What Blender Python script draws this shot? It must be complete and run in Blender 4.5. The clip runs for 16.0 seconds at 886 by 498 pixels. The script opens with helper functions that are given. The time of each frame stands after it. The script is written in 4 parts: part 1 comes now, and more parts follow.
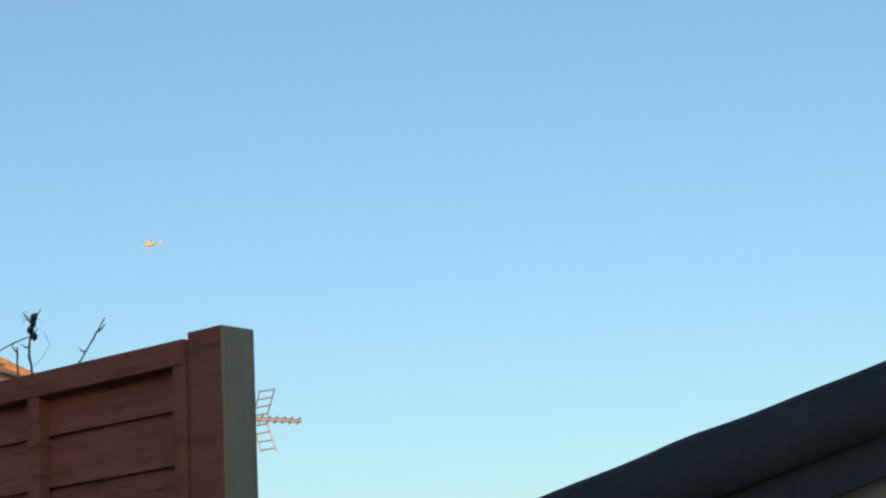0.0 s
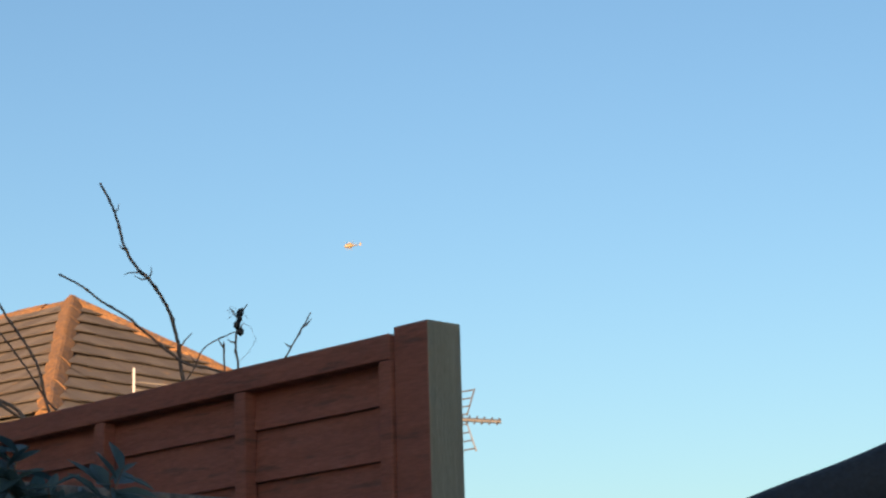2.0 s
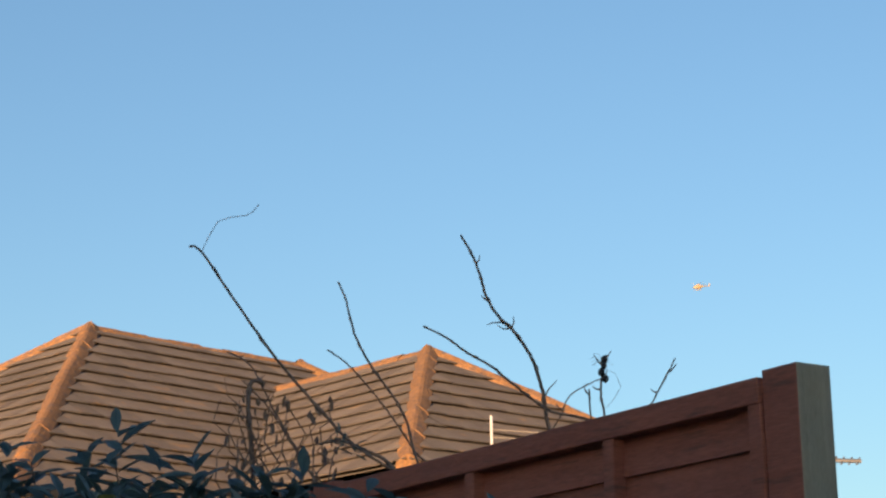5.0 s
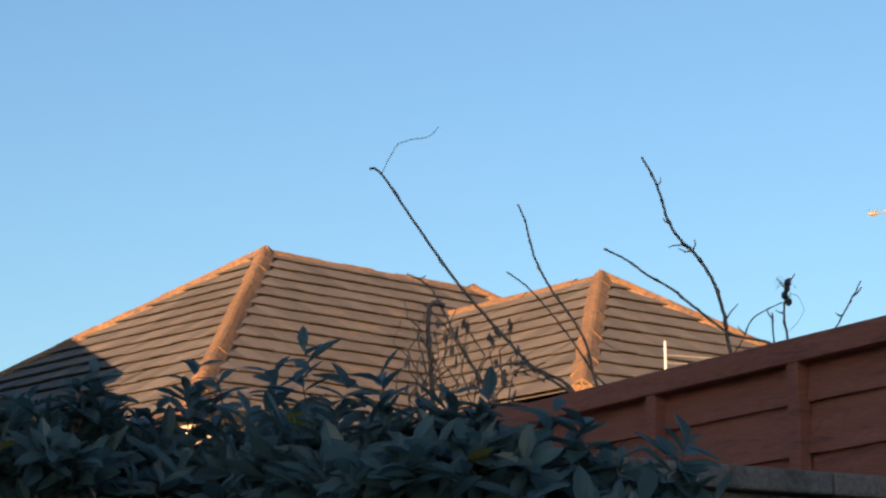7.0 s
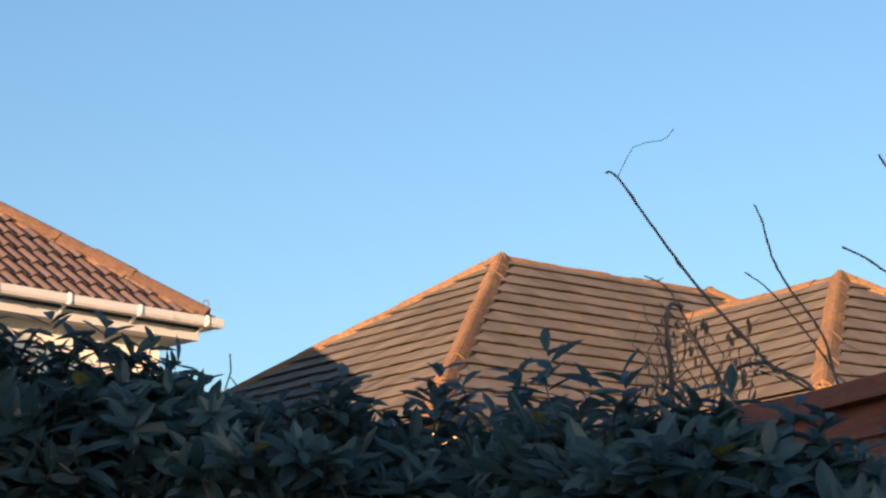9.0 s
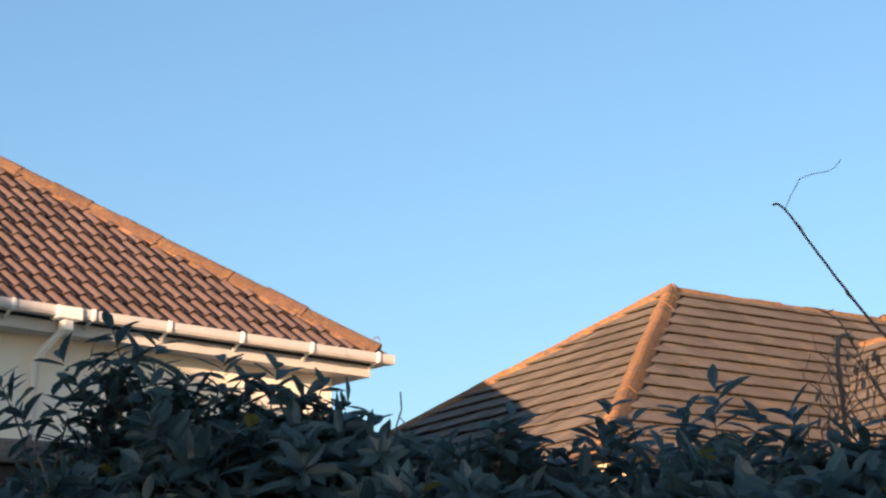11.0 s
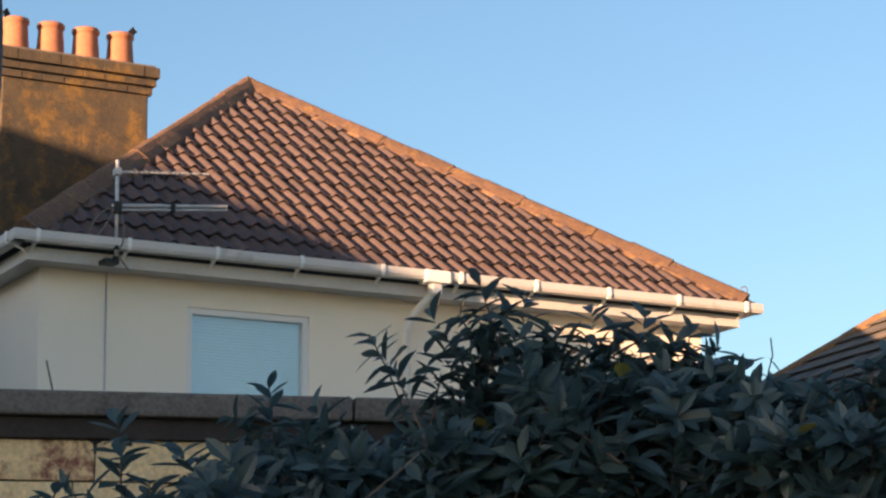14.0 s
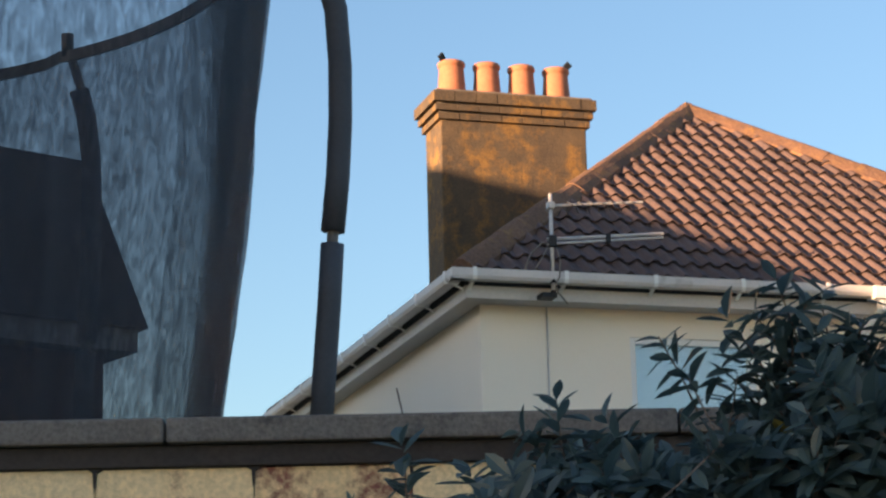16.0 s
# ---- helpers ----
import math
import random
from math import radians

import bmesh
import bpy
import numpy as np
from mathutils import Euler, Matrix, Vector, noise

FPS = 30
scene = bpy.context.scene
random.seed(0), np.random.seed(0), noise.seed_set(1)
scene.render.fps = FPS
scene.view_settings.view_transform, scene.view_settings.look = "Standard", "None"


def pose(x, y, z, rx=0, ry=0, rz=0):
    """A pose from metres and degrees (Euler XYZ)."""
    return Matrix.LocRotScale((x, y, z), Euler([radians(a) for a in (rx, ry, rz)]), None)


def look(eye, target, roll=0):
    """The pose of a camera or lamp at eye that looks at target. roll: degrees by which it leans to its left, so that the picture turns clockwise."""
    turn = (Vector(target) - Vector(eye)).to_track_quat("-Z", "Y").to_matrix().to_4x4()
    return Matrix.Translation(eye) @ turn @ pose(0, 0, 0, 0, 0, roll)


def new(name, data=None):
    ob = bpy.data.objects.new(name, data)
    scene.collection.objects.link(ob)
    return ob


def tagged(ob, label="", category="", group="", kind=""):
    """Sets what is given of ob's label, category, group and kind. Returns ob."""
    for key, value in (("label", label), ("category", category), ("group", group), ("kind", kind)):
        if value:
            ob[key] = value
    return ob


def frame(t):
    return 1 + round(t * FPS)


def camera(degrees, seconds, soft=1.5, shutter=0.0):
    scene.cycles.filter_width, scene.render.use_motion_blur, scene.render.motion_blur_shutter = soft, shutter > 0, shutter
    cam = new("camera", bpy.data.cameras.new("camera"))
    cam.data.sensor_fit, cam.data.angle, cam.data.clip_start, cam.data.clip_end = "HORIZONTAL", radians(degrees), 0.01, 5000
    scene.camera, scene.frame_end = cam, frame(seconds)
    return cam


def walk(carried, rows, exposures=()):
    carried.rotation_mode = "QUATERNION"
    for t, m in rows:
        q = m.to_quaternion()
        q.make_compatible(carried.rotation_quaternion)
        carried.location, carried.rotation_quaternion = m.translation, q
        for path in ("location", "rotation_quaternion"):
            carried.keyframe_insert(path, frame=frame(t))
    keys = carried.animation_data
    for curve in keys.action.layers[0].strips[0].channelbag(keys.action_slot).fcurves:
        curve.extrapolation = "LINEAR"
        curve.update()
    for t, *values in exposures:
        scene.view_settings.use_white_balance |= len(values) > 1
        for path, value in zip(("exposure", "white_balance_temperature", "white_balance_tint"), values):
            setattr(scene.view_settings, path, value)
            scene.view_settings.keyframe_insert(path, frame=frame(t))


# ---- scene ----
cam = camera(22.18, 16.0, soft=2.4)
ROWS = [
    (0.0, 0.064, -0.058, 1.164, -19.583, 12.846, 2.741),
    (0.5, 0.079, -0.027, 1.157, -17.636, 12.706, 2.607),
    (1.0, 0.083, -0.015, 1.162, -16.355, 12.931, 2.372),
    (1.5, 0.073, -0.012, 1.162, -15.439, 13.141, 1.936),
    (2.0, 0.064, 0.009, 1.162, -14.421, 13.074, 1.590),
    (2.5, 0.052, 0.020, 1.164, -12.822, 13.183, 1.475),
    (3.0, 0.052, 0.021, 1.164, -11.408, 13.175, 1.185),
    (3.5, 0.048, 0.013, 1.162, -10.250, 13.166, 1.078),
    (4.0, 0.043, 0.013, 1.165, -8.645, 13.845, 1.145),
    (4.5, 0.036, 0.010, 1.170, -6.862, 14.489, 1.308),
    (5.0, 0.028, 0.010, 1.169, -5.397, 14.408, 1.347),
    (7.3, -0.000, 0.027, 1.159, -0.368, 12.429, -0.027),
    (7.5, -0.001, 0.001, 1.151, 0.018, 12.396, -0.142),
    (8.0, -0.006, -0.022, 1.146, 1.555, 12.523, -0.334),
    (8.5, -0.008, -0.040, 1.143, 3.353, 12.747, -0.338),
    (9.0, -0.005, -0.056, 1.138, 5.182, 12.736, -0.033),
    (9.2, 0.003, -0.028, 1.146, 5.869, 12.812, 0.016),
    (11.3, 0.007, -0.088, 1.145, 10.317, 13.582, -0.131),
    (11.5, 0.002, -0.096, 1.140, 10.878, 13.356, -0.233),
    (12.0, -0.005, -0.138, 1.125, 12.325, 12.674, -0.462),
    (12.5, -0.010, -0.146, 1.121, 13.794, 12.427, -0.682),
    (13.0, -0.016, -0.125, 1.125, 14.936, 12.405, -0.775),
    (13.5, -0.016, -0.116, 1.123, 16.105, 12.161, -0.724),
    (14.0, 0.007, -0.077, 1.129, 19.035, 12.536, 0.816),
    (14.5, 0.011, 0.003, 1.118, 23.852, 12.958, 3.071),
    (15.0, 0.006, 0.115, 1.101, 26.213, 12.892, 2.638),
    (15.5, 0.196, 0.272, 1.108, 29.472, 13.505, 1.293),
    (16.0, 0.295, 0.346, 1.106, 31.700, 13.682, 1.368),
]
# seconds, x, y, z, heading to the left, tilt up, lean
walk(cam, [(t, pose(x, y, z, 90 + tilt, 0, head) @ pose(0, 0, 0, 0, 0, -lean)) for t, x, y, z, head, tilt, lean in ROWS],
     exposures=[(0.0, 1.80, 6400, 11), (5.0, 1.80, 6350, 11), (7.0, 1.90, 6150, 11), (11.0, 2.12, 6200, 13), (14.5, 2.29, 6650, 15), (16.0, 2.44, 6750, 16)])

# ---- world, sun ----
SUN_AZ, SUN_EL = 24.0, 5.7          # the sunlight travels towards 24 degrees right of +y
world = bpy.data.worlds.new("sky")
scene.world = world
world.use_nodes = True
wn = world.node_tree
sky = wn.nodes.new("ShaderNodeTexSky")
sky.sky_type = "NISHITA"
sky.sun_disc = False
sky.sun_elevation = radians(SUN_EL)
sky.sun_rotation = radians(180 + SUN_AZ)
sky.air_density, sky.dust_density, sky.ozone_density = 1.0, 1.0, 2.4
wn.links.new(sky.outputs[0], wn.nodes["Background"].inputs[0])
wn.nodes["Background"].inputs[1].default_value = 0.075
sun = new("sun", bpy.data.lights.new("sun", "SUN"))
sun.data.energy, sun.data.angle, sun.data.color = 4.0, radians(0.5), (1.0, 0.62, 0.34)
TRAVEL = Vector((math.sin(radians(SUN_AZ)), math.cos(radians(SUN_AZ)), -math.tan(radians(SUN_EL)))).normalized()
sun.matrix_world = look(-TRAVEL * 60, (0, 0, 0))


# ---- materials ----
def material(name, base, second, scale=8.0, rough=0.8, metal=0.0, bump=0.3, fine=60.0, third=None, third_at=0.6, third_scale=3.0,
             per_piece=0.0, island=False, grit=0.18, stretch=(1, 1, 1), contrast=0.25, spec=0.5):
    """Two tones by a broad noise and a fine grain, a third tone in patches, and bump from both."""
    m = bpy.data.materials.new(name)
    m.use_nodes = True
    t = m.node_tree
    n, link = t.nodes, t.links.new
    b = n["Principled BSDF"]
    b.inputs["Roughness"].default_value, b.inputs["Metallic"].default_value = rough, metal
    b.inputs["Specular IOR Level"].default_value = spec
    co = n.new("ShaderNodeTexCoord")
    mp = n.new("ShaderNodeMapping")
    mp.inputs["Scale"].default_value = stretch
    link(co.outputs["Object"], mp.inputs["Vector"])
    vec = mp.outputs["Vector"]
    if per_piece:
        info = n.new("ShaderNodeObjectInfo")
        add = n.new("ShaderNodeVectorMath")
        add.operation = "MULTIPLY_ADD"
        comb = n.new("ShaderNodeCombineXYZ")
        for k in range(3):
            link(info.outputs["Random"], comb.inputs[k])
        add.inputs[1].default_value = (37, 53, 71)
        link(comb.outputs[0], add.inputs[0])
        link(vec, add.inputs[2])
        vec = add.outputs[0]

    def noise_tex(s, detail, r=0.6):
        x = n.new("ShaderNodeTexNoise")
        x.inputs["Scale"].default_value, x.inputs["Detail"].default_value, x.inputs["Roughness"].default_value = s, detail, r
        link(vec, x.inputs["Vector"])
        return x.outputs["Fac"]

    def mix(fac, a, c):
        x = n.new("ShaderNodeMix")
        x.data_type = "RGBA"
        link(fac, x.inputs[0])
        for k, v in ((6, a), (7, c)):
            if isinstance(v, tuple):
                x.inputs[k].default_value = (*v, 1)
            else:
                link(v, x.inputs[k])
        return x.outputs[2]

    def ramp(fac, lo, hi):
        x = n.new("ShaderNodeMapRange")
        x.inputs[1].default_value, x.inputs[2].default_value = lo, hi
        link(fac, x.inputs[0])
        return x.outputs[0]

    broad, grain = noise_tex(scale, 5), noise_tex(fine, 3)
    col = mix(ramp(broad, 0.5 - contrast, 0.5 + contrast), base, second)
    if third:
        patch = noise_tex(third_scale, 7, 0.7)
        col = mix(ramp(patch, third_at - 0.05, third_at + 0.07), col, third)
    hsv = n.new("ShaderNodeHueSaturation")
    val = n.new("ShaderNodeMapRange")
    val.inputs[1].default_value, val.inputs[2].default_value, val.inputs[3].default_value, val.inputs[4].default_value = 0.3, 0.7, 1 - grit, 1 + grit
    link(grain, val.inputs[0])
    if per_piece:
        pv = n.new("ShaderNodeMapRange")
        pv.inputs[3].default_value, pv.inputs[4].default_value = 1 - per_piece, 1 + per_piece
        link(info.outputs["Random"], pv.inputs[0])
        mul = n.new("ShaderNodeMath")
        mul.operation = "MULTIPLY"
        link(val.outputs[0], mul.inputs[0])
        link(pv.outputs[0], mul.inputs[1])
        link(mul.outputs[0], hsv.inputs["Value"])
    else:
        link(val.outputs[0], hsv.inputs["Value"])
    if island:
        geo = n.new("ShaderNodeNewGeometry")
        iv = n.new("ShaderNodeMapRange")
        iv.inputs[3].default_value, iv.inputs[4].default_value = 0.75, 1.3
        link(geo.outputs["Random Per Island"], iv.inputs[0])
        link(iv.outputs[0], hsv.inputs["Value"])
    link(col, hsv.inputs["Color"])
    link(hsv.outputs[0], b.inputs["Base Color"])
    if bump:
        s = n.new("ShaderNodeMath")
        s.operation = "MULTIPLY_ADD"
        s.inputs[1].default_value = 0.35
        link(grain, s.inputs[0])
        link(broad, s.inputs[2])
        bm = n.new("ShaderNodeBump")
        bm.inputs["Strength"].default_value, bm.inputs["Distance"].default_value = bump, 0.02
        link(s.outputs[0], bm.inputs["Height"])
        link(bm.outputs[0], b.inputs["Normal"])
    return m


M = {
    "tile_red": material("red_concrete_tile", (0.086, 0.055, 0.050), (0.116, 0.079, 0.072), 5, 0.85, bump=0.4, fine=90, third=(0.064, 0.047, 0.045), third_at=0.62, third_scale=6, per_piece=0.16),
    "tile_brown": material("brown_concrete_tile", (0.094, 0.079, 0.067), (0.126, 0.106, 0.089), 4, 0.88, bump=0.4, fine=70, third=(0.21, 0.125, 0.055), third_at=0.63, third_scale=3.2, per_piece=0.17),
    "tile_brown_laid": material("brown_concrete_tile_laid", (0.094, 0.079, 0.067), (0.126, 0.106, 0.089), 4, 0.88, bump=0.4, fine=70, third=(0.21, 0.125, 0.055), third_at=0.63, third_scale=3.2, island=True),
    "tile_red_laid": material("red_concrete_tile_laid", (0.086, 0.055, 0.050), (0.116, 0.079, 0.072), 5, 0.85, bump=0.4, fine=90, third=(0.064, 0.047, 0.045), third_at=0.62, third_scale=6, island=True),
    "lichen_cap": material("lichen_covered_cap_tile", (0.165, 0.086, 0.042), (0.255, 0.130, 0.046), 13, 0.95, bump=1.0, fine=30, third=(0.115, 0.076, 0.058), third_at=0.55, third_scale=11, per_piece=0.10, grit=0.42),
    "red_cap": material("red_cap_tile_with_lichen", (0.125, 0.072, 0.052), (0.185, 0.100, 0.056), 8, 0.95, bump=0.9, fine=38, third=(0.24, 0.135, 0.05), third_at=0.60, third_scale=7, per_piece=0.12, grit=0.3),
    "mortar": material("roof_mortar", (0.13, 0.115, 0.10), (0.18, 0.155, 0.13), 12, 0.95, bump=0.5),
    "render_cream": material("cream_painted_render", (0.90, 0.82, 0.70), (0.93, 0.85, 0.73), 0.9, 0.85, bump=0.1, fine=140, grit=0.04, third=(0.70, 0.62, 0.46), third_at=0.72, third_scale=1.6),
    "upvc": material("white_plastic", (0.80, 0.79, 0.77), (0.86, 0.85, 0.83), 2, 0.35, bump=0.01, fine=40, grit=0.02),
    "gutter": material("weathered_grey_white_gutter", (0.57, 0.54, 0.52), (0.63, 0.60, 0.58), 3, 0.4, bump=0.03, fine=40, grit=0.06, third=(0.36, 0.34, 0.31), third_at=0.66, third_scale=2.5),
    "aerial": material("dull_grey_aerial_metal", (0.085, 0.085, 0.09), (0.12, 0.12, 0.125), 20, 0.5, metal=0.3, bump=0.05),
    "soffit": material("grey_white_soffit", (0.46, 0.46, 0.47), (0.52, 0.52, 0.53), 2, 0.6, bump=0.03, grit=0.04),
    "chimney": material("lichened_chimney_render", (0.052, 0.043, 0.035), (0.105, 0.076, 0.045), 4, 0.95, bump=0.7, fine=50, third=(0.20, 0.115, 0.036), third_at=0.54, third_scale=3.0, grit=0.25),
    "terracotta": material("terracotta", (0.34, 0.125, 0.068), (0.41, 0.170, 0.096), 6, 0.85, bump=0.25, fine=60, third=(0.23, 0.115, 0.075), third_at=0.66, third_scale=5),
    "alu": material("weathered_aluminium", (0.50, 0.49, 0.48), (0.60, 0.59, 0.575), 20, 0.5, metal=0.2, bump=0.05),
    "alu_dull": material("dull_grey_aluminium", (0.14, 0.125, 0.11), (0.19, 0.17, 0.15), 20, 0.6, metal=0.1, bump=0.05),
    "black_plastic": material("black_plastic", (0.008, 0.008, 0.009), (0.014, 0.014, 0.015), 10, 0.6, bump=0.05),
    "render_buff": material("buff_painted_render", (0.66, 0.55, 0.38), (0.72, 0.60, 0.43), 1.0, 0.88, bump=0.15, fine=120, grit=0.06),
    "fence": material("red_brown_stained_timber", (0.190, 0.070, 0.050), (0.258, 0.100, 0.072), 3, 0.75, bump=0.35, fine=30, stretch=(1, 1, 9), third=(0.115, 0.056, 0.046), third_at=0.60, third_scale=4),
    "post_end": material("bare_weathered_timber", (0.23, 0.22, 0.17), (0.31, 0.295, 0.23), 5, 0.85, bump=0.5, fine=60, stretch=(9, 9, 0.8), third=(0.12, 0.12, 0.08), third_at=0.66, third_scale=4),
    "coping": material("weathered_concrete_coping", (0.130, 0.118, 0.110), (0.180, 0.165, 0.152), 6, 0.92, bump=0.6, fine=90, third=(0.075, 0.072, 0.070), third_at=0.57, third_scale=7, grit=0.25),
    "paint_block": material("cream_painted_block", (0.86, 0.62, 0.34), (0.88, 0.68, 0.41), 5, 0.85, bump=0.4, fine=70, third=(0.25, 0.085, 0.06), third_at=0.63, third_scale=4.5, per_piece=0.06),
    "brick_bare": material("bare_red_brick", (0.24, 0.085, 0.06), (0.30, 0.12, 0.085), 12, 0.9, bump=0.5, fine=80, third=(0.84, 0.61, 0.34), third_at=0.46, third_scale=9),
    "leaf": material("dark_evergreen_leaf", (0.060, 0.102, 0.104), (0.090, 0.140, 0.134), 14, 0.38, bump=0.1, fine=60, island=True, spec=0.8),
    "leaf_yellow": material("yellowing_leaf", (0.34, 0.26, 0.05), (0.26, 0.24, 0.06), 30, 0.5, bump=0.1),
    "bark": material("grey_brown_bark", (0.11, 0.085, 0.07), (0.18, 0.14, 0.115), 30, 0.9, bump=0.5, fine=150),
    "foam": material("charcoal_foam_sleeve", (0.056, 0.060, 0.074), (0.074, 0.078, 0.092), 4, 0.75, bump=0.08, fine=60, grit=0.08),
    "dark_roof": material("dark_slate_roof", (0.035, 0.03, 0.03), (0.055, 0.045, 0.042), 4, 0.9, bump=0.4),
    "dark_wall": material("dark_brick_wall", (0.06, 0.035, 0.028), (0.09, 0.05, 0.04), 5, 0.9, bump=0.4),
    # the shed's roofing felt, and the black of the painted eaves shadow
    "felt": material("black_felt_and_eaves_shadow", (0.013, 0.020, 0.033), (0.026, 0.036, 0.052), 6, 0.85, bump=0.5, fine=120),
    "shed_wall": material("grey_shed_cladding", (0.16, 0.17, 0.19), (0.20, 0.21, 0.23), 5, 0.7, bump=0.2, stretch=(1, 1, 8)),
    "grass": material("lawn_and_soil", (0.15, 0.16, 0.09), (0.20, 0.195, 0.13), 1.3, 0.95, bump=0.5, fine=25, third=(0.10, 0.075, 0.05), third_at=0.62, third_scale=0.6),
    "heli": material("pale_painted_metal", (0.26, 0.20, 0.11), (0.30, 0.24, 0.14), 1, 0.4, bump=0.0),
    "brick_house": material("plain_house_wall", (0.34, 0.24, 0.18), (0.40, 0.30, 0.22), 3, 0.9, bump=0.3),
}


def net_material(name, thin, thick):
    m = bpy.data.materials.new(name)
    m.use_nodes = True
    t = m.node_tree
    b = t.nodes["Principled BSDF"]
    b.inputs["Base Color"].default_value = (0.010, 0.016, 0.032, 1)
    b.inputs["Roughness"].default_value = 0.7
    tr = t.nodes.new("ShaderNodeBsdfTransparent")
    mx = t.nodes.new("ShaderNodeMixShader")
    co = t.nodes.new("ShaderNodeTexCoord")
    mp = t.nodes.new("ShaderNodeMapping")
    mp.inputs["Scale"].default_value = (1, 1, 0.34)
    nz = t.nodes.new("ShaderNodeTexNoise")
    nz.inputs["Scale"].default_value, nz.inputs["Detail"].default_value, nz.inputs["Distortion"].default_value = 30, 8, 1.2
    mr = t.nodes.new("ShaderNodeMapRange")
    mr.inputs[1].default_value, mr.inputs[2].default_value, mr.inputs[3].default_value, mr.inputs[4].default_value = 0.33, 0.67, thin, thick
    L = t.links.new
    L(co.outputs["Object"], mp.inputs[0])
    L(mp.outputs[0], nz.inputs["Vector"])
    L(nz.outputs["Fac"], mr.inputs[0])
    L(mr.outputs[0], mx.inputs[0])
    L(tr.outputs[0], mx.inputs[1])
    L(b.outputs[0], mx.inputs[2])
    L(mx.outputs[0], t.nodes["Material Output"].inputs[0])
    return m


M["net"] = net_material("dark_mesh_net", 0.44, 0.78)
M["net_lap"] = net_material("dark_edge_net", 0.26, 0.50)


def let_light_through(m, share):
    """Leaves pass some of the light that falls on their far side."""
    t = m.node_tree
    b, out = t.nodes["Principled BSDF"], t.nodes["Material Output"]
    tr, mx = t.nodes.new("ShaderNodeBsdfTranslucent"), t.nodes.new("ShaderNodeMixShader")
    t.links.new(b.inputs["Base Color"].links[0].from_socket, tr.inputs[0])
    mx.inputs[0].default_value = share
    t.links.new(b.outputs[0], mx.inputs[1])
    t.links.new(tr.outputs[0], mx.inputs[2])
    t.links.new(mx.outputs[0], out.inputs[0])


let_light_through(M["leaf"], 0.48)
let_light_through(M["leaf_yellow"], 0.3)


def glass_material():
    """Double glazing: it passes most of the light and mirrors the sky."""
    m = bpy.data.materials.new("window_glass")
    m.use_nodes = True
    t = m.node_tree
    t.nodes.remove(t.nodes["Principled BSDF"])
    tr, gl, mx = t.nodes.new("ShaderNodeBsdfTransparent"), t.nodes.new("ShaderNodeBsdfGlossy"), t.nodes.new("ShaderNodeMixShader")
    tr.inputs[0].default_value = (0.90, 0.97, 1.0, 1)
    gl.inputs["Roughness"].default_value = 0.02
    mx.inputs[0].default_value = 0.20
    t.links.new(tr.outputs[0], mx.inputs[1])
    t.links.new(gl.outputs[0], mx.inputs[2])
    t.links.new(mx.outputs[0], t.nodes["Material Output"].inputs[0])
    return m


M["glass"] = glass_material()
M["blind"] = material("pale_window_blind", (0.84, 0.90, 0.91), (0.89, 0.93, 0.94), 3, 0.8, bump=0.05, grit=0.03)


# ---- mesh helpers ----
def part(name, bm, mat, parent=None, label="", smooth=False):
    me = bpy.data.meshes.new(name)
    bm.normal_update()
    bm.to_mesh(me)
    bm.free()
    for x in (mat if isinstance(mat, list) else [mat]):
        me.materials.append(M[x])
    if smooth:
        for p in me.polygons:
            p.use_smooth = True
    ob = new(name, me)
    if parent:
        ob.parent = parent
    if label:
        ob["label"] = label
    return ob


def thing(name, m, label, category, group="", kind=""):
    ob = new(name)
    ob.matrix_world = m
    return tagged(ob, label, category, group, kind)


def box(bm, x0, y0, z0, x1, y1, z1, bevel=0.0):
    x0, x1, y0, y1, z0, z1 = min(x0, x1), max(x0, x1), min(y0, y1), max(y0, y1), min(z0, z1), max(z0, z1)
    r = bmesh.ops.create_cube(bm, size=1)
    vs = r["verts"]
    for v in vs:
        v.co = Vector(((x0 + x1) / 2 + v.co.x * (x1 - x0), (y0 + y1) / 2 + v.co.y * (y1 - y0), (z0 + z1) / 2 + v.co.z * (z1 - z0)))
    if bevel:
        es = list({e for v in vs for e in v.link_edges})
        bmesh.ops.bevel(bm, geom=es, offset=bevel, segments=2, affect="EDGES", profile=0.6)
    return bm


def holed_wall(x0, x1, z0, z1, hx0, hx1, hz0, hz1, y0, y1):
    """An upright slab with one rectangular opening, as one closed mesh."""
    bm = bmesh.new()
    o, i = [(x0, z0), (x1, z0), (x1, z1), (x0, z1)], [(hx0, hz0), (hx1, hz0), (hx1, hz1), (hx0, hz1)]
    v = [[[bm.verts.new((x, y, z)) for x, z in r] for r in (o, i)] for y in (y0, y1)]
    for k in range(4):
        n = (k + 1) % 4
        bm.faces.new((v[0][0][k], v[0][0][n], v[0][1][n], v[0][1][k]))
        bm.faces.new((v[1][0][n], v[1][0][k], v[1][1][k], v[1][1][n]))
        bm.faces.new((v[0][0][n], v[0][0][k], v[1][0][k], v[1][0][n]))
        bm.faces.new((v[0][1][k], v[0][1][n], v[1][1][n], v[1][1][k]))
    return bm


def boxes(*specs, bevel=0.0):
    bm = bmesh.new()
    for s in specs:
        box(bm, *s, bevel=bevel)
    return bm


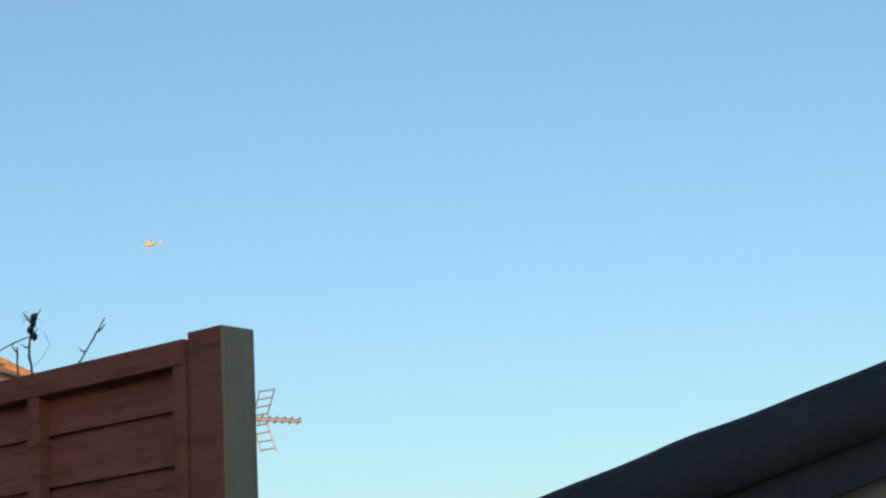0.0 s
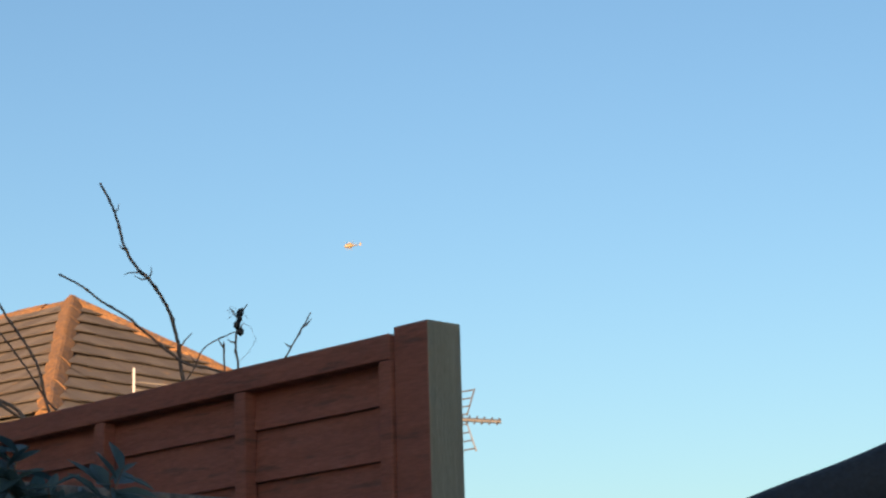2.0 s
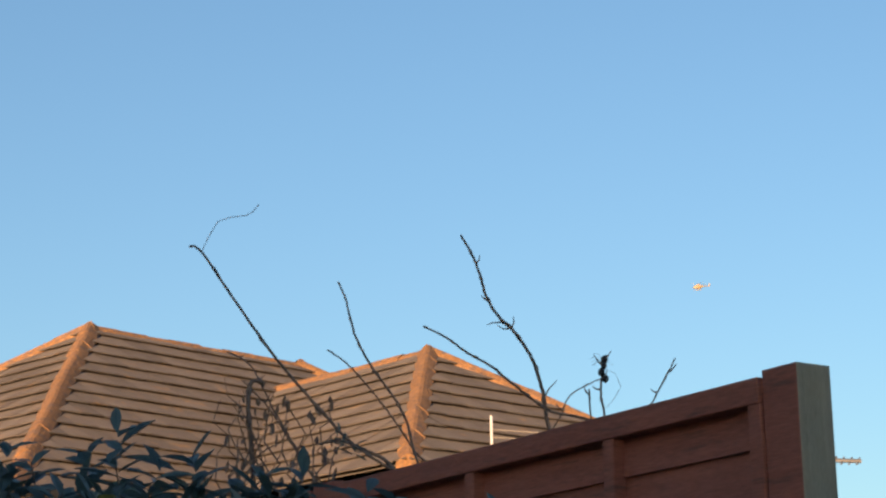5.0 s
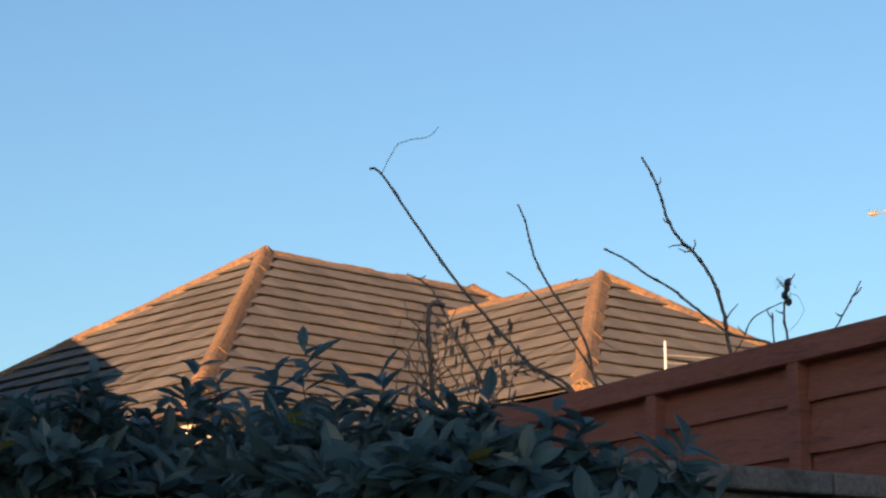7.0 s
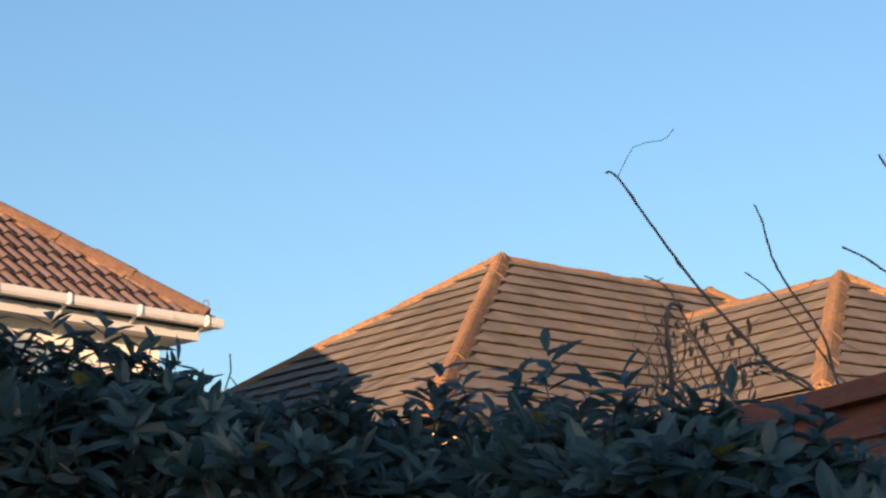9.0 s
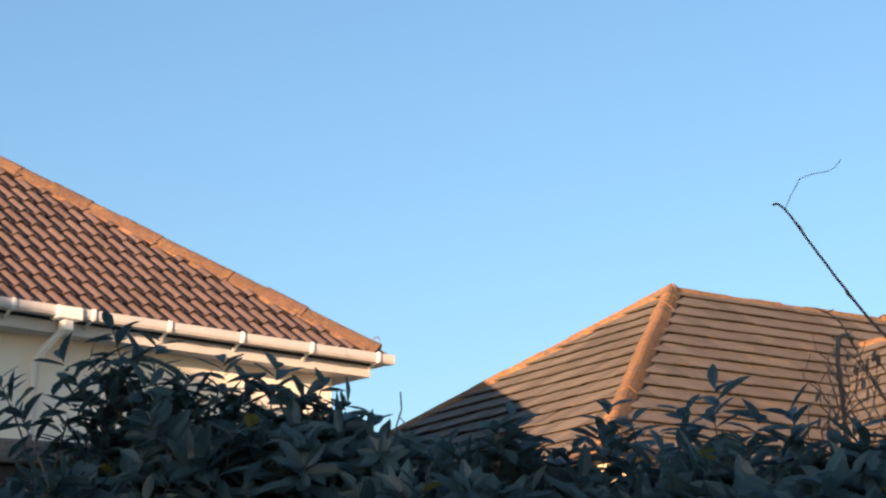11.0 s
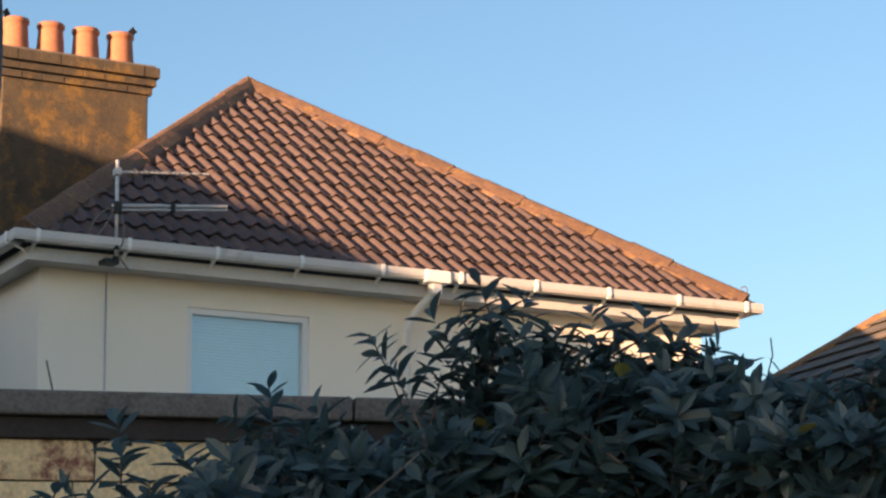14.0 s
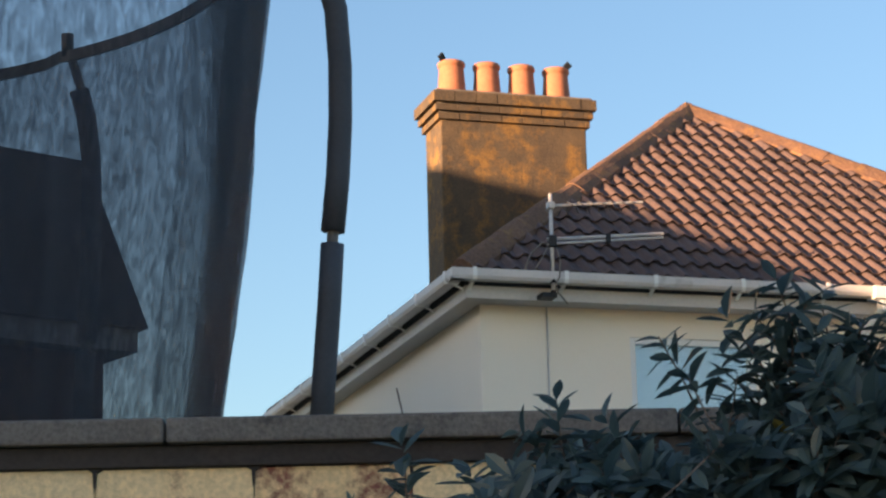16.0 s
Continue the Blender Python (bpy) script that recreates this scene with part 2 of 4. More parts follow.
def tube(bm, pts, radii, seg=8, cap=True):
    """A tube through points; radii one number or one for each point."""
    pts = [Vector(p) for p in pts]
    if not isinstance(radii, (list, tuple)):
        radii = [radii] * len(pts)
    rings = []
    side = None
    for i, p in enumerate(pts):
        d = (pts[min(i + 1, len(pts) - 1)] - pts[max(i - 1, 0)]).normalized()
        if side is None:
            side = d.orthogonal().normalized()
        side = (side - d * side.dot(d)).normalized()
        up = d.cross(side)
        rings.append([bm.verts.new(p + radii[i] * (math.cos(a) * side + math.sin(a) * up)) for a in (k * 2 * math.pi / seg for k in range(seg))])
    for a, b in zip(rings, rings[1:]):
        for k in range(seg):
            bm.faces.new((a[k], a[(k + 1) % seg], b[(k + 1) % seg], b[k]))
    if cap:
        bm.faces.new(rings[0][::-1])
        bm.faces.new(rings[-1])
    return bm


def prism(bm, profile, m0, m1):
    """Sweeps a closed profile of (x, z) between two matrices."""
    a = [bm.verts.new(m0 @ Vector((x, 0, z))) for x, z in profile]
    b = [bm.verts.new(m1 @ Vector((x, 0, z))) for x, z in profile]
    k = len(profile)
    for i in range(k):
        bm.faces.new((a[i], a[(i + 1) % k], b[(i + 1) % k], b[i]))
    bm.faces.new(a[::-1])
    bm.faces.new(b)
    return bm


def poly(bm, pts):
    return bm.faces.new([bm.verts.new(p) for p in pts])


# ---- ground ----
def ground():
    bm = bmesh.new()
    bmesh.ops.create_grid(bm, x_segments=60, y_segments=60, size=1500)
    return tagged(part("ground", bm, "grass"), "green lawn and bare soil of the gardens", "ground", kind="structure")


ground()


# ---- roofs ----
def slope_frame(o, e, pitch):
    """The frame of a roof slope: origin at its lower corner, x along the eave, y up the slope, z out of it."""
    e = Vector(e).normalized()
    inward = Vector((0, 0, 1)).cross(e)
    s = inward * math.cos(pitch) + Vector((0, 0, 1)) * math.sin(pitch)
    n = e.cross(s)
    return Matrix(((e.x, s.x, n.x, o[0]), (e.y, s.y, n.y, o[1]), (e.z, s.z, n.z, o[2]), (0, 0, 0, 1)))


def roll_tile(w, length, h=0.032, thick=0.034):
    """One tile with a flat pan and a rounded roll; it lies along y, its lower end at y = 0."""
    prof = [(0.0, 0.004), (0.30, 0.0), (0.40, 0.008)] + [(0.40 + 0.60 * k / 5, 0.008 + h * math.sin(math.pi * k / 5)) for k in range(1, 5)] + [(1.0, 0.006)]
    bm = bmesh.new()
    lo = [bm.verts.new((x * w, 0, z + thick)) for x, z in prof]
    hi = [bm.verts.new((x * w, length, z)) for x, z in prof]
    un = [bm.verts.new((x * w, 0.004, z + thick - 0.014)) for x, z in prof]
    for i in range(len(prof) - 1):
        bm.faces.new((lo[i], lo[i + 1], hi[i + 1], hi[i]))
        bm.faces.new((un[i], un[i + 1], lo[i + 1], lo[i]))
    return bm


def flat_tile(w, length, h=0.02, thick=0.045):
    """One flat interlocking tile, barely cambered, with a thick lower edge."""
    prof = [(0.0, 0.0), (0.25, 0.001), (0.5, 0.002), (0.75, 0.001), (1.004, 0.0)]
    bm = bmesh.new()
    lo = [bm.verts.new((x * w, 0, z + thick)) for x, z in prof]
    hi = [bm.verts.new((x * w, length, z)) for x, z in prof]
    un = [bm.verts.new((x * w, 0.004, z + thick - 0.015)) for x, z in prof]
    for i in range(len(prof) - 1):
        bm.faces.new((lo[i], lo[i + 1], hi[i + 1], hi[i]))
        bm.faces.new((un[i], un[i + 1], lo[i + 1], lo[i]))
    return bm


def slope_tiles(parent, m, width, top, left, right, tile, w, gauge, mat, single=True, stagger=0.0, seed=1, most=320):
    """Lays tiles over a slope bounded by the eave, y = top, and the lines x = left * y and x = width - right * y.
    single: each tile an object; else one joined mesh."""
    rnd = random.Random(seed)
    lap = gauge + 0.06
    src = tile(w, lap)
    me = bpy.data.meshes.new("tile")
    src.to_mesh(me)
    me.materials.append(M[mat])
    vs = [v.co.copy() for v in src.verts]
    fs = [[v.index for v in f.verts] for f in src.faces]
    src.free()
    joined_v, joined_f, edge, laid = [], [], bmesh.new(), 0
    rows = int(math.ceil(top / gauge))
    for r in range(rows):
        y = r * gauge - 0.05
        off = (r % 2) * stagger * w
        for c in range(-1, int(width / w) + 2):
            x = c * w - off
            x0, x1, y1 = x, x + w, y + lap
            if x1 < left * max(y, 0) or x0 > width - right * max(y, 0) or y > top:
                continue
            inside = x0 >= left * y1 and x1 <= width - right * y1 and y1 <= top + 0.03
            tilt = Matrix.Translation((x, y + rnd.uniform(-0.011, 0.011), rnd.uniform(0, 0.006))) @ Euler((rnd.uniform(-0.008, 0.004), rnd.uniform(-0.005, 0.005), rnd.uniform(-0.008, 0.008))).to_matrix().to_4x4()
            if inside and single and laid < most:
                laid += 1
                ob = new("roof_tile", me)
                ob.parent = parent
                ob.matrix_basis = m @ tilt
            elif inside:
                k = len(joined_v)
                joined_v += [m @ (tilt @ v) for v in vs]
                joined_f += [[i + k for i in f] for f in fs]
            else:
                new_v = [edge.verts.new(tilt @ v) for v in vs]
                for f in fs:
                    edge.faces.new([new_v[i] for i in f])
    # the cut tiles along the hips
    for co, no in (((0, 0, 0), (-1, left, 0)), ((width, 0, 0), (1, right, 0)), ((0, top, 0), (0, 1, 0))):
        bmesh.ops.bisect_plane(edge, geom=edge.verts[:] + edge.edges[:] + edge.faces[:], plane_co=co, plane_no=Vector(no).normalized(), clear_outer=True)
    if edge.verts:
        edge.transform(m)
        tagged(part("cut_tiles", edge, mat + "_laid", parent), kind="stuff")
    else:
        edge.free()
    if joined_v:
        me2 = bpy.data.meshes.new("laid_tiles")
        me2.from_pydata(joined_v, [], joined_f)
        me2.materials.append(M[mat + "_laid"])
        ob = new("laid_tiles", me2)
        ob.parent = parent
        tagged(ob, kind="stuff")


def cap_mesh(r, length, mat):
    """An angular hip or ridge tile along y, its lower end closed with mortar."""
    bm = bmesh.new()
    prof = [(-1.0, -0.45), (-0.97, -0.08), (-0.62, 0.30), (-0.26, 0.62), (0.0, 0.70), (0.26, 0.62), (0.62, 0.30), (0.97, -0.08), (1.0, -0.45)]
    ring = [[bm.verts.new((x * r * k, y, z * r * k)) for x, z in prof] for y, k in ((0, 1.0), (0.05, 1.0), (length, 0.995))]
    for a, b in zip(ring, ring[1:]):
        for i in range(len(prof) - 1):
            bm.faces.new((a[i], a[i + 1], b[i + 1], b[i]))
    bm.faces.new(ring[0])
    me = bpy.data.meshes.new("cap_tile")
    bm.to_mesh(me)
    bm.free()
    me.materials.append(M[mat])
    return me


def caps(parent, a, b, r=0.13, length=0.42, seed=3, lift=0.0, mat="lichen_cap"):
    """A run of cap tiles from a low point to a high one."""
    rnd = random.Random(seed)
    a, b = Vector(a), Vector(b)
    d = b - a
    n = max(1, int(d.length / length))
    step = d.length / n
    me = cap_mesh(r, step + 0.05, mat)
    q = d.to_track_quat("Y", "Z")
    for i in range(n):
        ob = new("cap_tile", me)
        ob.parent = parent
        wob = Euler((rnd.uniform(-0.008, 0.012), rnd.uniform(-0.03, 0.03), rnd.uniform(-0.012, 0.012))).to_quaternion()
        ob.matrix_basis = Matrix.LocRotScale(a + d * (i / n) + Vector((rnd.uniform(-.008, .008), rnd.uniform(-.008, .008), lift + rnd.uniform(-.008, .008))), q @ wob, None)


def gutter_run(house, a, b, clips=True, r=0.062, mat="gutter", side=1):
    """A white half-round gutter between two points of the eave, with brackets."""
    a, b = Vector(a), Vector(b)
    d = (b - a).normalized()
    q = d.to_track_quat("Y", "Z").to_matrix().to_4x4()
    prof = [(-r, 0.014), (-r, -0.050), (-r + 0.014, -0.078), (r - 0.014, -0.078), (r, -0.050), (r, 0.014), (r - 0.012, 0.014), (r - 0.012, 0.004), (r - 0.007, 0.004),
            (r - 0.007, -0.046), (r - 0.018, -0.070), (-r + 0.018, -0.070), (-r + 0.007, -0.046), (-r + 0.007, 0.004), (-r + 0.012, 0.004), (-r + 0.012, 0.014)]
    g = part("gutter", prism(bmesh.new(), prof, Matrix.Translation(a) @ q, Matrix.Translation(b) @ q), mat, house)
    if clips:
        k = max(2, int((b - a).length / 0.85))
        outer = [(x * 1.16, z * 1.16 + 0.006) for x, z in prof]
        for i in range(k + 1):
            p = a + (b - a) * ((i + 0.25) / (k + 0.5))
            bm = prism(bmesh.new(), outer, Matrix.Translation(p - d * 0.018) @ q, Matrix.Translation(p + d * 0.018) @ q)
            arm = [(r * 0.3, -0.086), (r * 1.2, -0.106), (r * 1.6, -0.132), (r * 1.6, -0.142), (r * 1.1, -0.115), (r * 0.3, -0.096)]
            if side < 0:
                arm = [(-x, z) for x, z in arm][::-1]
            prism(bm, arm, Matrix.Translation(p - d * 0.016) @ q, Matrix.Translation(p + d * 0.016) @ q)
            part("gutter_clip", bm, "upvc" if mat == "gutter" else mat, g)
    return g


# ---- the cream house with the red roof ----
B_EAVE = 5.40          # the height of the gutter's lip
B_W, B_P = 7.42, radians(36.4)
B_MAT = pose(-9.25, 16.097, 0, 0, 0, 48.56)


def window_unit(house, x0, x1, z0, z1, y):
    """A white window set in a wall whose outer face is y: frame, glass and a blind behind it."""
    w = new("window")
    w.parent = house
    f = 0.055
    part("window_frame", holed_wall(x0, x1, z0, z1, x0 + f, x1 - f, z0 + f, z1 - f, y - 0.012, y + 0.06), "upvc", w)
    part("pane", boxes((x0 + f, y + 0.02, z0 + f, x1 - f, y + 0.03, z1 - f)), "glass", w).visible_shadow = False
    bm = bmesh.new()
    n = int((z1 - z0) / 0.028)
    for i in range(n):
        z = z0 + (z1 - z0) * i / n
        box(bm, x0 + f, y + 0.07, z, x1 - f, y + 0.078, z + 0.026)
    part("blind", bm, "blind", w)
    part("window_sill", boxes((x0 - 0.05, y - 0.07, z0 - 0.05, x1 + 0.05, y + 0.02, z0), bevel=0.008), "upvc", w)


def cream_house():
    h = thing("house", B_MAT, "cream rendered two-storey house with a red tiled hip roof", "house")
    ov, dep = 0.32, B_W
    # walls with an opening for the window in the front one
    x0, x1, y0, y1, top = 0.25, B_W - ov, ov, dep - ov, B_EAVE - 0.198
    wx0, wx1, wz0, wz1 = B_WIN
    t = 0.25
    part("wall", holed_wall(x0, x1, 0, top, wx0, wx1, wz0, wz1, y0, y0 + t), "render_cream", h)
    part("wall", boxes((x0, y0 + t, 0, x0 + t, y1, top)), "render_cream", h)
    part("wall", boxes((x1 - t, y0 + t, 0, x1, y1, top)), "render_cream", h)
    part("wall", boxes((x0 + t, y1 - t, 0, x1 - t, y1, top)), "render_cream", h)
    window_unit(h, wx0, wx1, wz0, wz1, y0 + 0.03)
    # soffit board and fascia round the eaves
    for bx in ((0.06, 0.06, top - 0.012, B_W - 0.06, y0 + t, top), (0.06, y0 + t, top - 0.012, x0 + t, dep, top), (x1 - t, y0 + t, top - 0.012, B_W - 0.06, dep, top)):
        part("soffit", boxes(bx), "soffit", h)
    for bx in ((0.06, 0.045, top - 0.02, B_W - 0.06, 0.06, B_EAVE - 0.01), (0.045, 0.045, top - 0.02, 0.06, dep, B_EAVE - 0.01), (B_W - 0.06, 0.045, top - 0.02, B_W - 0.045, dep, B_EAVE - 0.01)):
        part("fascia", boxes(bx), "gutter", h)
    # black strips paint in the shadow gap between gutter and fascia
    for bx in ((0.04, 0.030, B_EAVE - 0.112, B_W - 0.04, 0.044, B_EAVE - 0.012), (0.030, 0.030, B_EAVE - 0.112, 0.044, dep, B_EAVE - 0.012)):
        part("eaves_felt", boxes(bx), "felt", h, "black strip painting in the shadow behind the gutter")
    # roof
    roof = new("roof")
    roof.parent = h
    apex = Vector((B_W / 2, B_W / 2, B_EAVE + B_W / 2 * math.tan(B_P)))
    c = [Vector((0, 0, B_EAVE)), Vector((B_W, 0, B_EAVE)), Vector((B_W, dep, B_EAVE)), Vector((0, dep, B_EAVE))]
    bm = bmesh.new()
    dn = Vector((0, 0, -0.03))
    for i in range(4):
        poly(bm, (c[i] + dn, c[(i + 1) % 4] + dn, apex + dn))
    part("roof_deck", bm, "mortar", roof)
    L = B_W / 2 / math.cos(B_P)
    k = math.cos(B_P)
    slope_tiles(roof, slope_frame(c[0], (1, 0, 0), B_P), B_W, L, k, k, roll_tile, 0.17, 0.32, "tile_red", True)
    for a, e in ((c[1], (0, 1, 0)), (c[2], (-1, 0, 0)), (c[3], (0, -1, 0))):
        slope_tiles(roof, slope_frame(a, e, B_P), B_W, L, k, k, roll_tile, 0.17, 0.32, "tile_red", False)
    for i in range(4):
        caps(roof, c[i] + Vector((0, 0, -0.02)), apex + Vector((0, 0, -0.02 if i != 1 else -0.03)), r=0.15 if i != 1 else 0.17, seed=i, lift=0.025, mat="red_cap")
    # gutters
    gz = B_EAVE - 0.015
    gutter_run(h, (-0.13, -0.065, gz), (B_W + 0.13, -0.065, gz), side=-1)
    gutter_run(h, (-0.065, -0.13, gz), (-0.065, dep, gz))
    gutter_run(h, (B_W + 0.065, -0.0, gz), (B_W + 0.065, dep, gz), clips=False)
    # rainwater pipe with its swan neck
    px = B_PIPE
    p = part("downpipe", tube(bmesh.new(), [(px, -0.065, gz - 0.05), (px, -0.05, gz - 0.16), (px - 0.1, 0.14, gz - 0.34), (px - 0.12, y0 - 0.05, gz - 0.48), (px - 0.12, y0 - 0.05, 0.0)], 0.034, 10), "upvc", h, smooth=True)
    part("gutter_outlet", boxes((px - 0.13, -0.145, gz - 0.10, px + 0.13, 0.012, gz + 0.016), (px - 0.05, -0.115, gz - 0.20, px + 0.05, -0.005, gz - 0.10), bevel=0.012), "upvc", p)
    return h


def chimney_stack():
    """The stack, with corbelled courses, a cap and four clay pots."""
    x0, y0, w, d = 0.855, 3.331, 1.559, 0.55
    base, top = B_EAVE + 0.1, CH_TOP
    s = thing("chimney", B_MAT @ pose(x0, y0, base), "tall chimney stack with orange lichen and four terracotta pots", "chimney")
    H = top - base
    bm = boxes((0, 0, 0, w, d, H - 0.28), bevel=0.015)
    part("shaft", bm, "chimney", s)
    rnd = random.Random(8)
    z = H - 0.28
    for i, (o, hh) in enumerate(((0.035, 0.065), (0.015, 0.02), (0.065, 0.065), (0.045, 0.02), (0.095, 0.11))):
        if hh < 0.03:
            part("mortar_bed", boxes((-o, -o, z, w + o, d + o, z + hh)), "mortar", s)
        else:
            x = -o
            while x < w + o - 0.05:
                bw = min(0.225, w + o - x)
                part("brick", boxes((x + 0.0015, -o + rnd.uniform(0, .006), z, x + bw - 0.002, d + o, z + hh), bevel=0.004), "chimney", s)
                x += bw
        z += hh
    bm = boxes((-0.06, -0.06, H, w + 0.06, d + 0.06, H + 0.03), bevel=0.012)
    part("flaunching", bm, "mortar", s)
    for i in range(4):
        px = w * (0.135 + 0.243 * i)
        prof = [(0.150, 0.0), (0.148, 0.05), (0.128, 0.33), (0.126, 0.35), (0.142, 0.36), (0.144, 0.395), (0.132, 0.41), (0.105, 0.41), (0.10, 0.2)]
        bm = bmesh.new()
        rings = [[bm.verts.new((px + r * math.cos(a), d / 2 + r * math.sin(a), H + 0.01 + zz)) for a in (j * math.pi / 10 for j in range(20))] for r, zz in prof]
        for a, b in zip(rings, rings[1:]):
            for j in range(20):
                bm.faces.new((a[j], a[(j + 1) % 20], b[(j + 1) % 20], b[j]))
        pot = part("chimney_pot", bm, "terracotta", s, smooth=True)
        if i in (0, 3):
            sh = boxes((-0.035, -0.012, -0.02, 0.035, 0.012, 0.055), bevel=0.006)
            sh.transform(Matrix.Translation((px + (0.1 if i else -0.11), d / 2 - 0.06, H + 0.44)) @ Euler((0.3, 0.7 if i else -0.8, 0.2)).to_matrix().to_4x4())
            part("broken_shard", sh, "black_plastic", pot)
    return s


B_WIN = (1.602, 2.781, 3.70, 4.955)
B_PIPE = 3.869
CH_TOP = 8.056
cream_house()
chimney_stack()


# ---- the house with the brown roof ----
A_APEX = Vector((-1.765, 27.386, 7.22))
A_P, A_HALF = radians(34), 4.16
A_MAT = pose(A_APEX.x, A_APEX.y, 0, 0, 0, 42.0)


def brown_house():
    h = thing("house", A_MAT, "house with a brown tiled hip roof edged in orange lichen", "house")
    roof = new("roof")
    roof.parent = h
    z1 = A_APEX.z
    ez = z1 - A_HALF * math.tan(A_P)
    S, Lr = A_HALF, 3.55
    # main body: ridge from (0, 0) to (Lr, 0)
    c = [Vector((-S, -S, ez)), Vector((Lr + S, -S, ez)), Vector((Lr + S, S, ez)), Vector((-S, S, ez))]
    r0, r1 = Vector((0, 0, z1)), Vector((Lr, 0, z1))
    dn = Vector((0, 0, -0.03))
    bm = bmesh.new()
    for f in ((c[0], c[1], r1, r0), (c[1], c[2], r1), (c[2], c[3], r0, r1), (c[3], c[0], r0)):
        poly(bm, [p + dn for p in f])
    part("roof_deck", bm, "mortar", roof)
    L, k = S / math.cos(A_P), math.cos(A_P)
    for a, e, w in ((c[0], (1, 0, 0), Lr + 2 * S), (c[1], (0, 1, 0), 2 * S), (c[2], (-1, 0, 0), Lr + 2 * S), (c[3], (0, -1, 0), 2 * S)):
        slope_tiles(roof, slope_frame(a, e, A_P), w, L, k, k, flat_tile, 0.30, 0.345, "tile_brown", a is c[0], 0.0, 5)
    up = Vector((0, 0, -0.04))
    for a, b in ((c[0], r0), (c[3], r0), (c[1], r1), (c[2], r1)):
        caps(roof, a + up, b + up, 0.13 if a is c[0] else 0.105, 0.44, seed=11, lift=0.03 if a is c[0] else 0.05)
    caps(roof, r1 + up, r0 + up, 0.105, 0.42, seed=12, lift=0.015)
    # the wing, its ridge running towards the garden
    wx, wy, wz, ws = A_WING
    hz = wz - ws * math.tan(A_P)
    wing = new("roof")
    wing.parent = h
    wing.matrix_basis = pose(wx, wy, 0, 0, 0, -5)
    q = [Vector((-ws, -ws, hz)), Vector((ws, -ws, hz)), Vector((ws, 3.6, hz)), Vector((-ws, 3.6, hz))]
    a0, a1 = Vector((0, 0, wz)), Vector((0, 3.6, wz))
    bm = bmesh.new()
    for f in ((q[0], q[1], a0), (q[1], q[2], a1, a0), (q[3], q[0], a0, a1)):
        poly(bm, [p + dn for p in f])
    part("roof_deck", bm, "mortar", wing)
    Lw = ws / math.cos(A_P)
    slope_tiles(wing, slope_frame(q[0], (1, 0, 0), A_P), 2 * ws, Lw, k, k, flat_tile, 0.30, 0.345, "tile_brown", True, 0.0, 6)
    slope_tiles(wing, slope_frame(q[3], (0, -1, 0), A_P), ws + 3.6, Lw, 0, k, flat_tile, 0.30, 0.345, "tile_brown", True, 0.0, 7)
    slope_tiles(wing, slope_frame(q[1], (0, 1, 0), A_P), ws + 3.6, Lw, k, 0, flat_tile, 0.30, 0.345, "tile_brown", False, 0.0, 8)
    for a, b in ((q[0], a0), (q[1], a0)):
        caps(wing, a + up, b + up, 0.13 if a is q[0] else 0.105, 0.44, seed=13, lift=0.025 if a is q[0] else 0.045)
    caps(wing, a1 + up, a0 + up, 0.105, 0.42, seed=14, lift=0.01)
    # walls
    o = 0.3
    part("wall", boxes((-S + o, -S + o, 0, Lr + S - o, S - o, ez - 0.05)), "render_buff", h)
    part("wall", boxes((wx - ws + o, wy - ws + o, 0, wx + ws - o, -S + o, hz - 0.05)), "render_buff", h)
    part("fascia", boxes((-S, -S - 0.0, ez - 0.075, Lr + S, -S + 0.03, ez - 0.02)), "dark_wall", h)
    part("fascia", boxes((-S, -S + 0.03, ez - 0.075, -S + 0.03, S, ez - 0.02)), "dark_wall", h)
    gutter_run(h, (-S, -S - 0.06, ez - 0.03), (wx - ws, -S - 0.06, ez - 0.03), mat="black_plastic")
    return h


_w = A_MAT.inverted() @ Vector((2.263, 25.911, 0))
A_WING = (_w.x, _w.y, 6.605, 2.85)
brown_house()


# ---- timber fence ----
F_MAT = pose(1.27, 4.86, 0, 0, 0, 119.5)      # x runs along the fence away from the end post, y away from the garden's view


def fence():
    f = thing("fence", F_MAT, "red-brown stained lap panel timber fence with a bare post end", "fence")
    top = 2.155
    bm = boxes((0, -0.0, 0, 0.115, -0.105, top + 0.008), bevel=0.006)
    post = part("post", bm, ["fence", "post_end"], f)
    for p in post.data.polygons:
        if p.normal.x < -0.5:
            p.material_index = 1
    for n in range(2):
        x = 0.117 + n * 1.95
        part("top_rail", boxes((x, 0.012, top - 0.068, x + 1.83, -0.06, top - 0.008), bevel=0.004), "fence", f)
        for b in (0.0, 0.53, 1.12, 1.79):
            part("batten", boxes((x + b, 0.008, 0.1, x + b + 0.042, -0.03, top - 0.068), bevel=0.004), "fence", f)
        z = top - 0.068 - 0.096
        rnd = random.Random(n)
        while z > 0.1:
            bm = bmesh.new()
            prof = [(-0.045, 0.140), (-0.038, 0.140), (-0.022, 0.0), (-0.034, 0.0)]
            prism(bm, [(px, pz) for px, pz in prof], Matrix.Translation((x, 0, z)) @ pose(0, 0, 0, 0, 0, 90), Matrix.Translation((x + 1.83, 0, z + rnd.uniform(-.004, .004))) @ pose(0, 0, 0, 0, 0, 90))
            part("lap_board", bm, "fence", f)
            z -= 0.127
        if n == 0:
            part("post", boxes((x + 1.832, 0.0, 0, x + 1.948, -0.09, top + 0.008), bevel=0.006), "fence", f)
    return f


fence()


# ---- garden wall ----
W_MAT = pose(-3.146, 4.614, 0, 0, 0, 33.1)


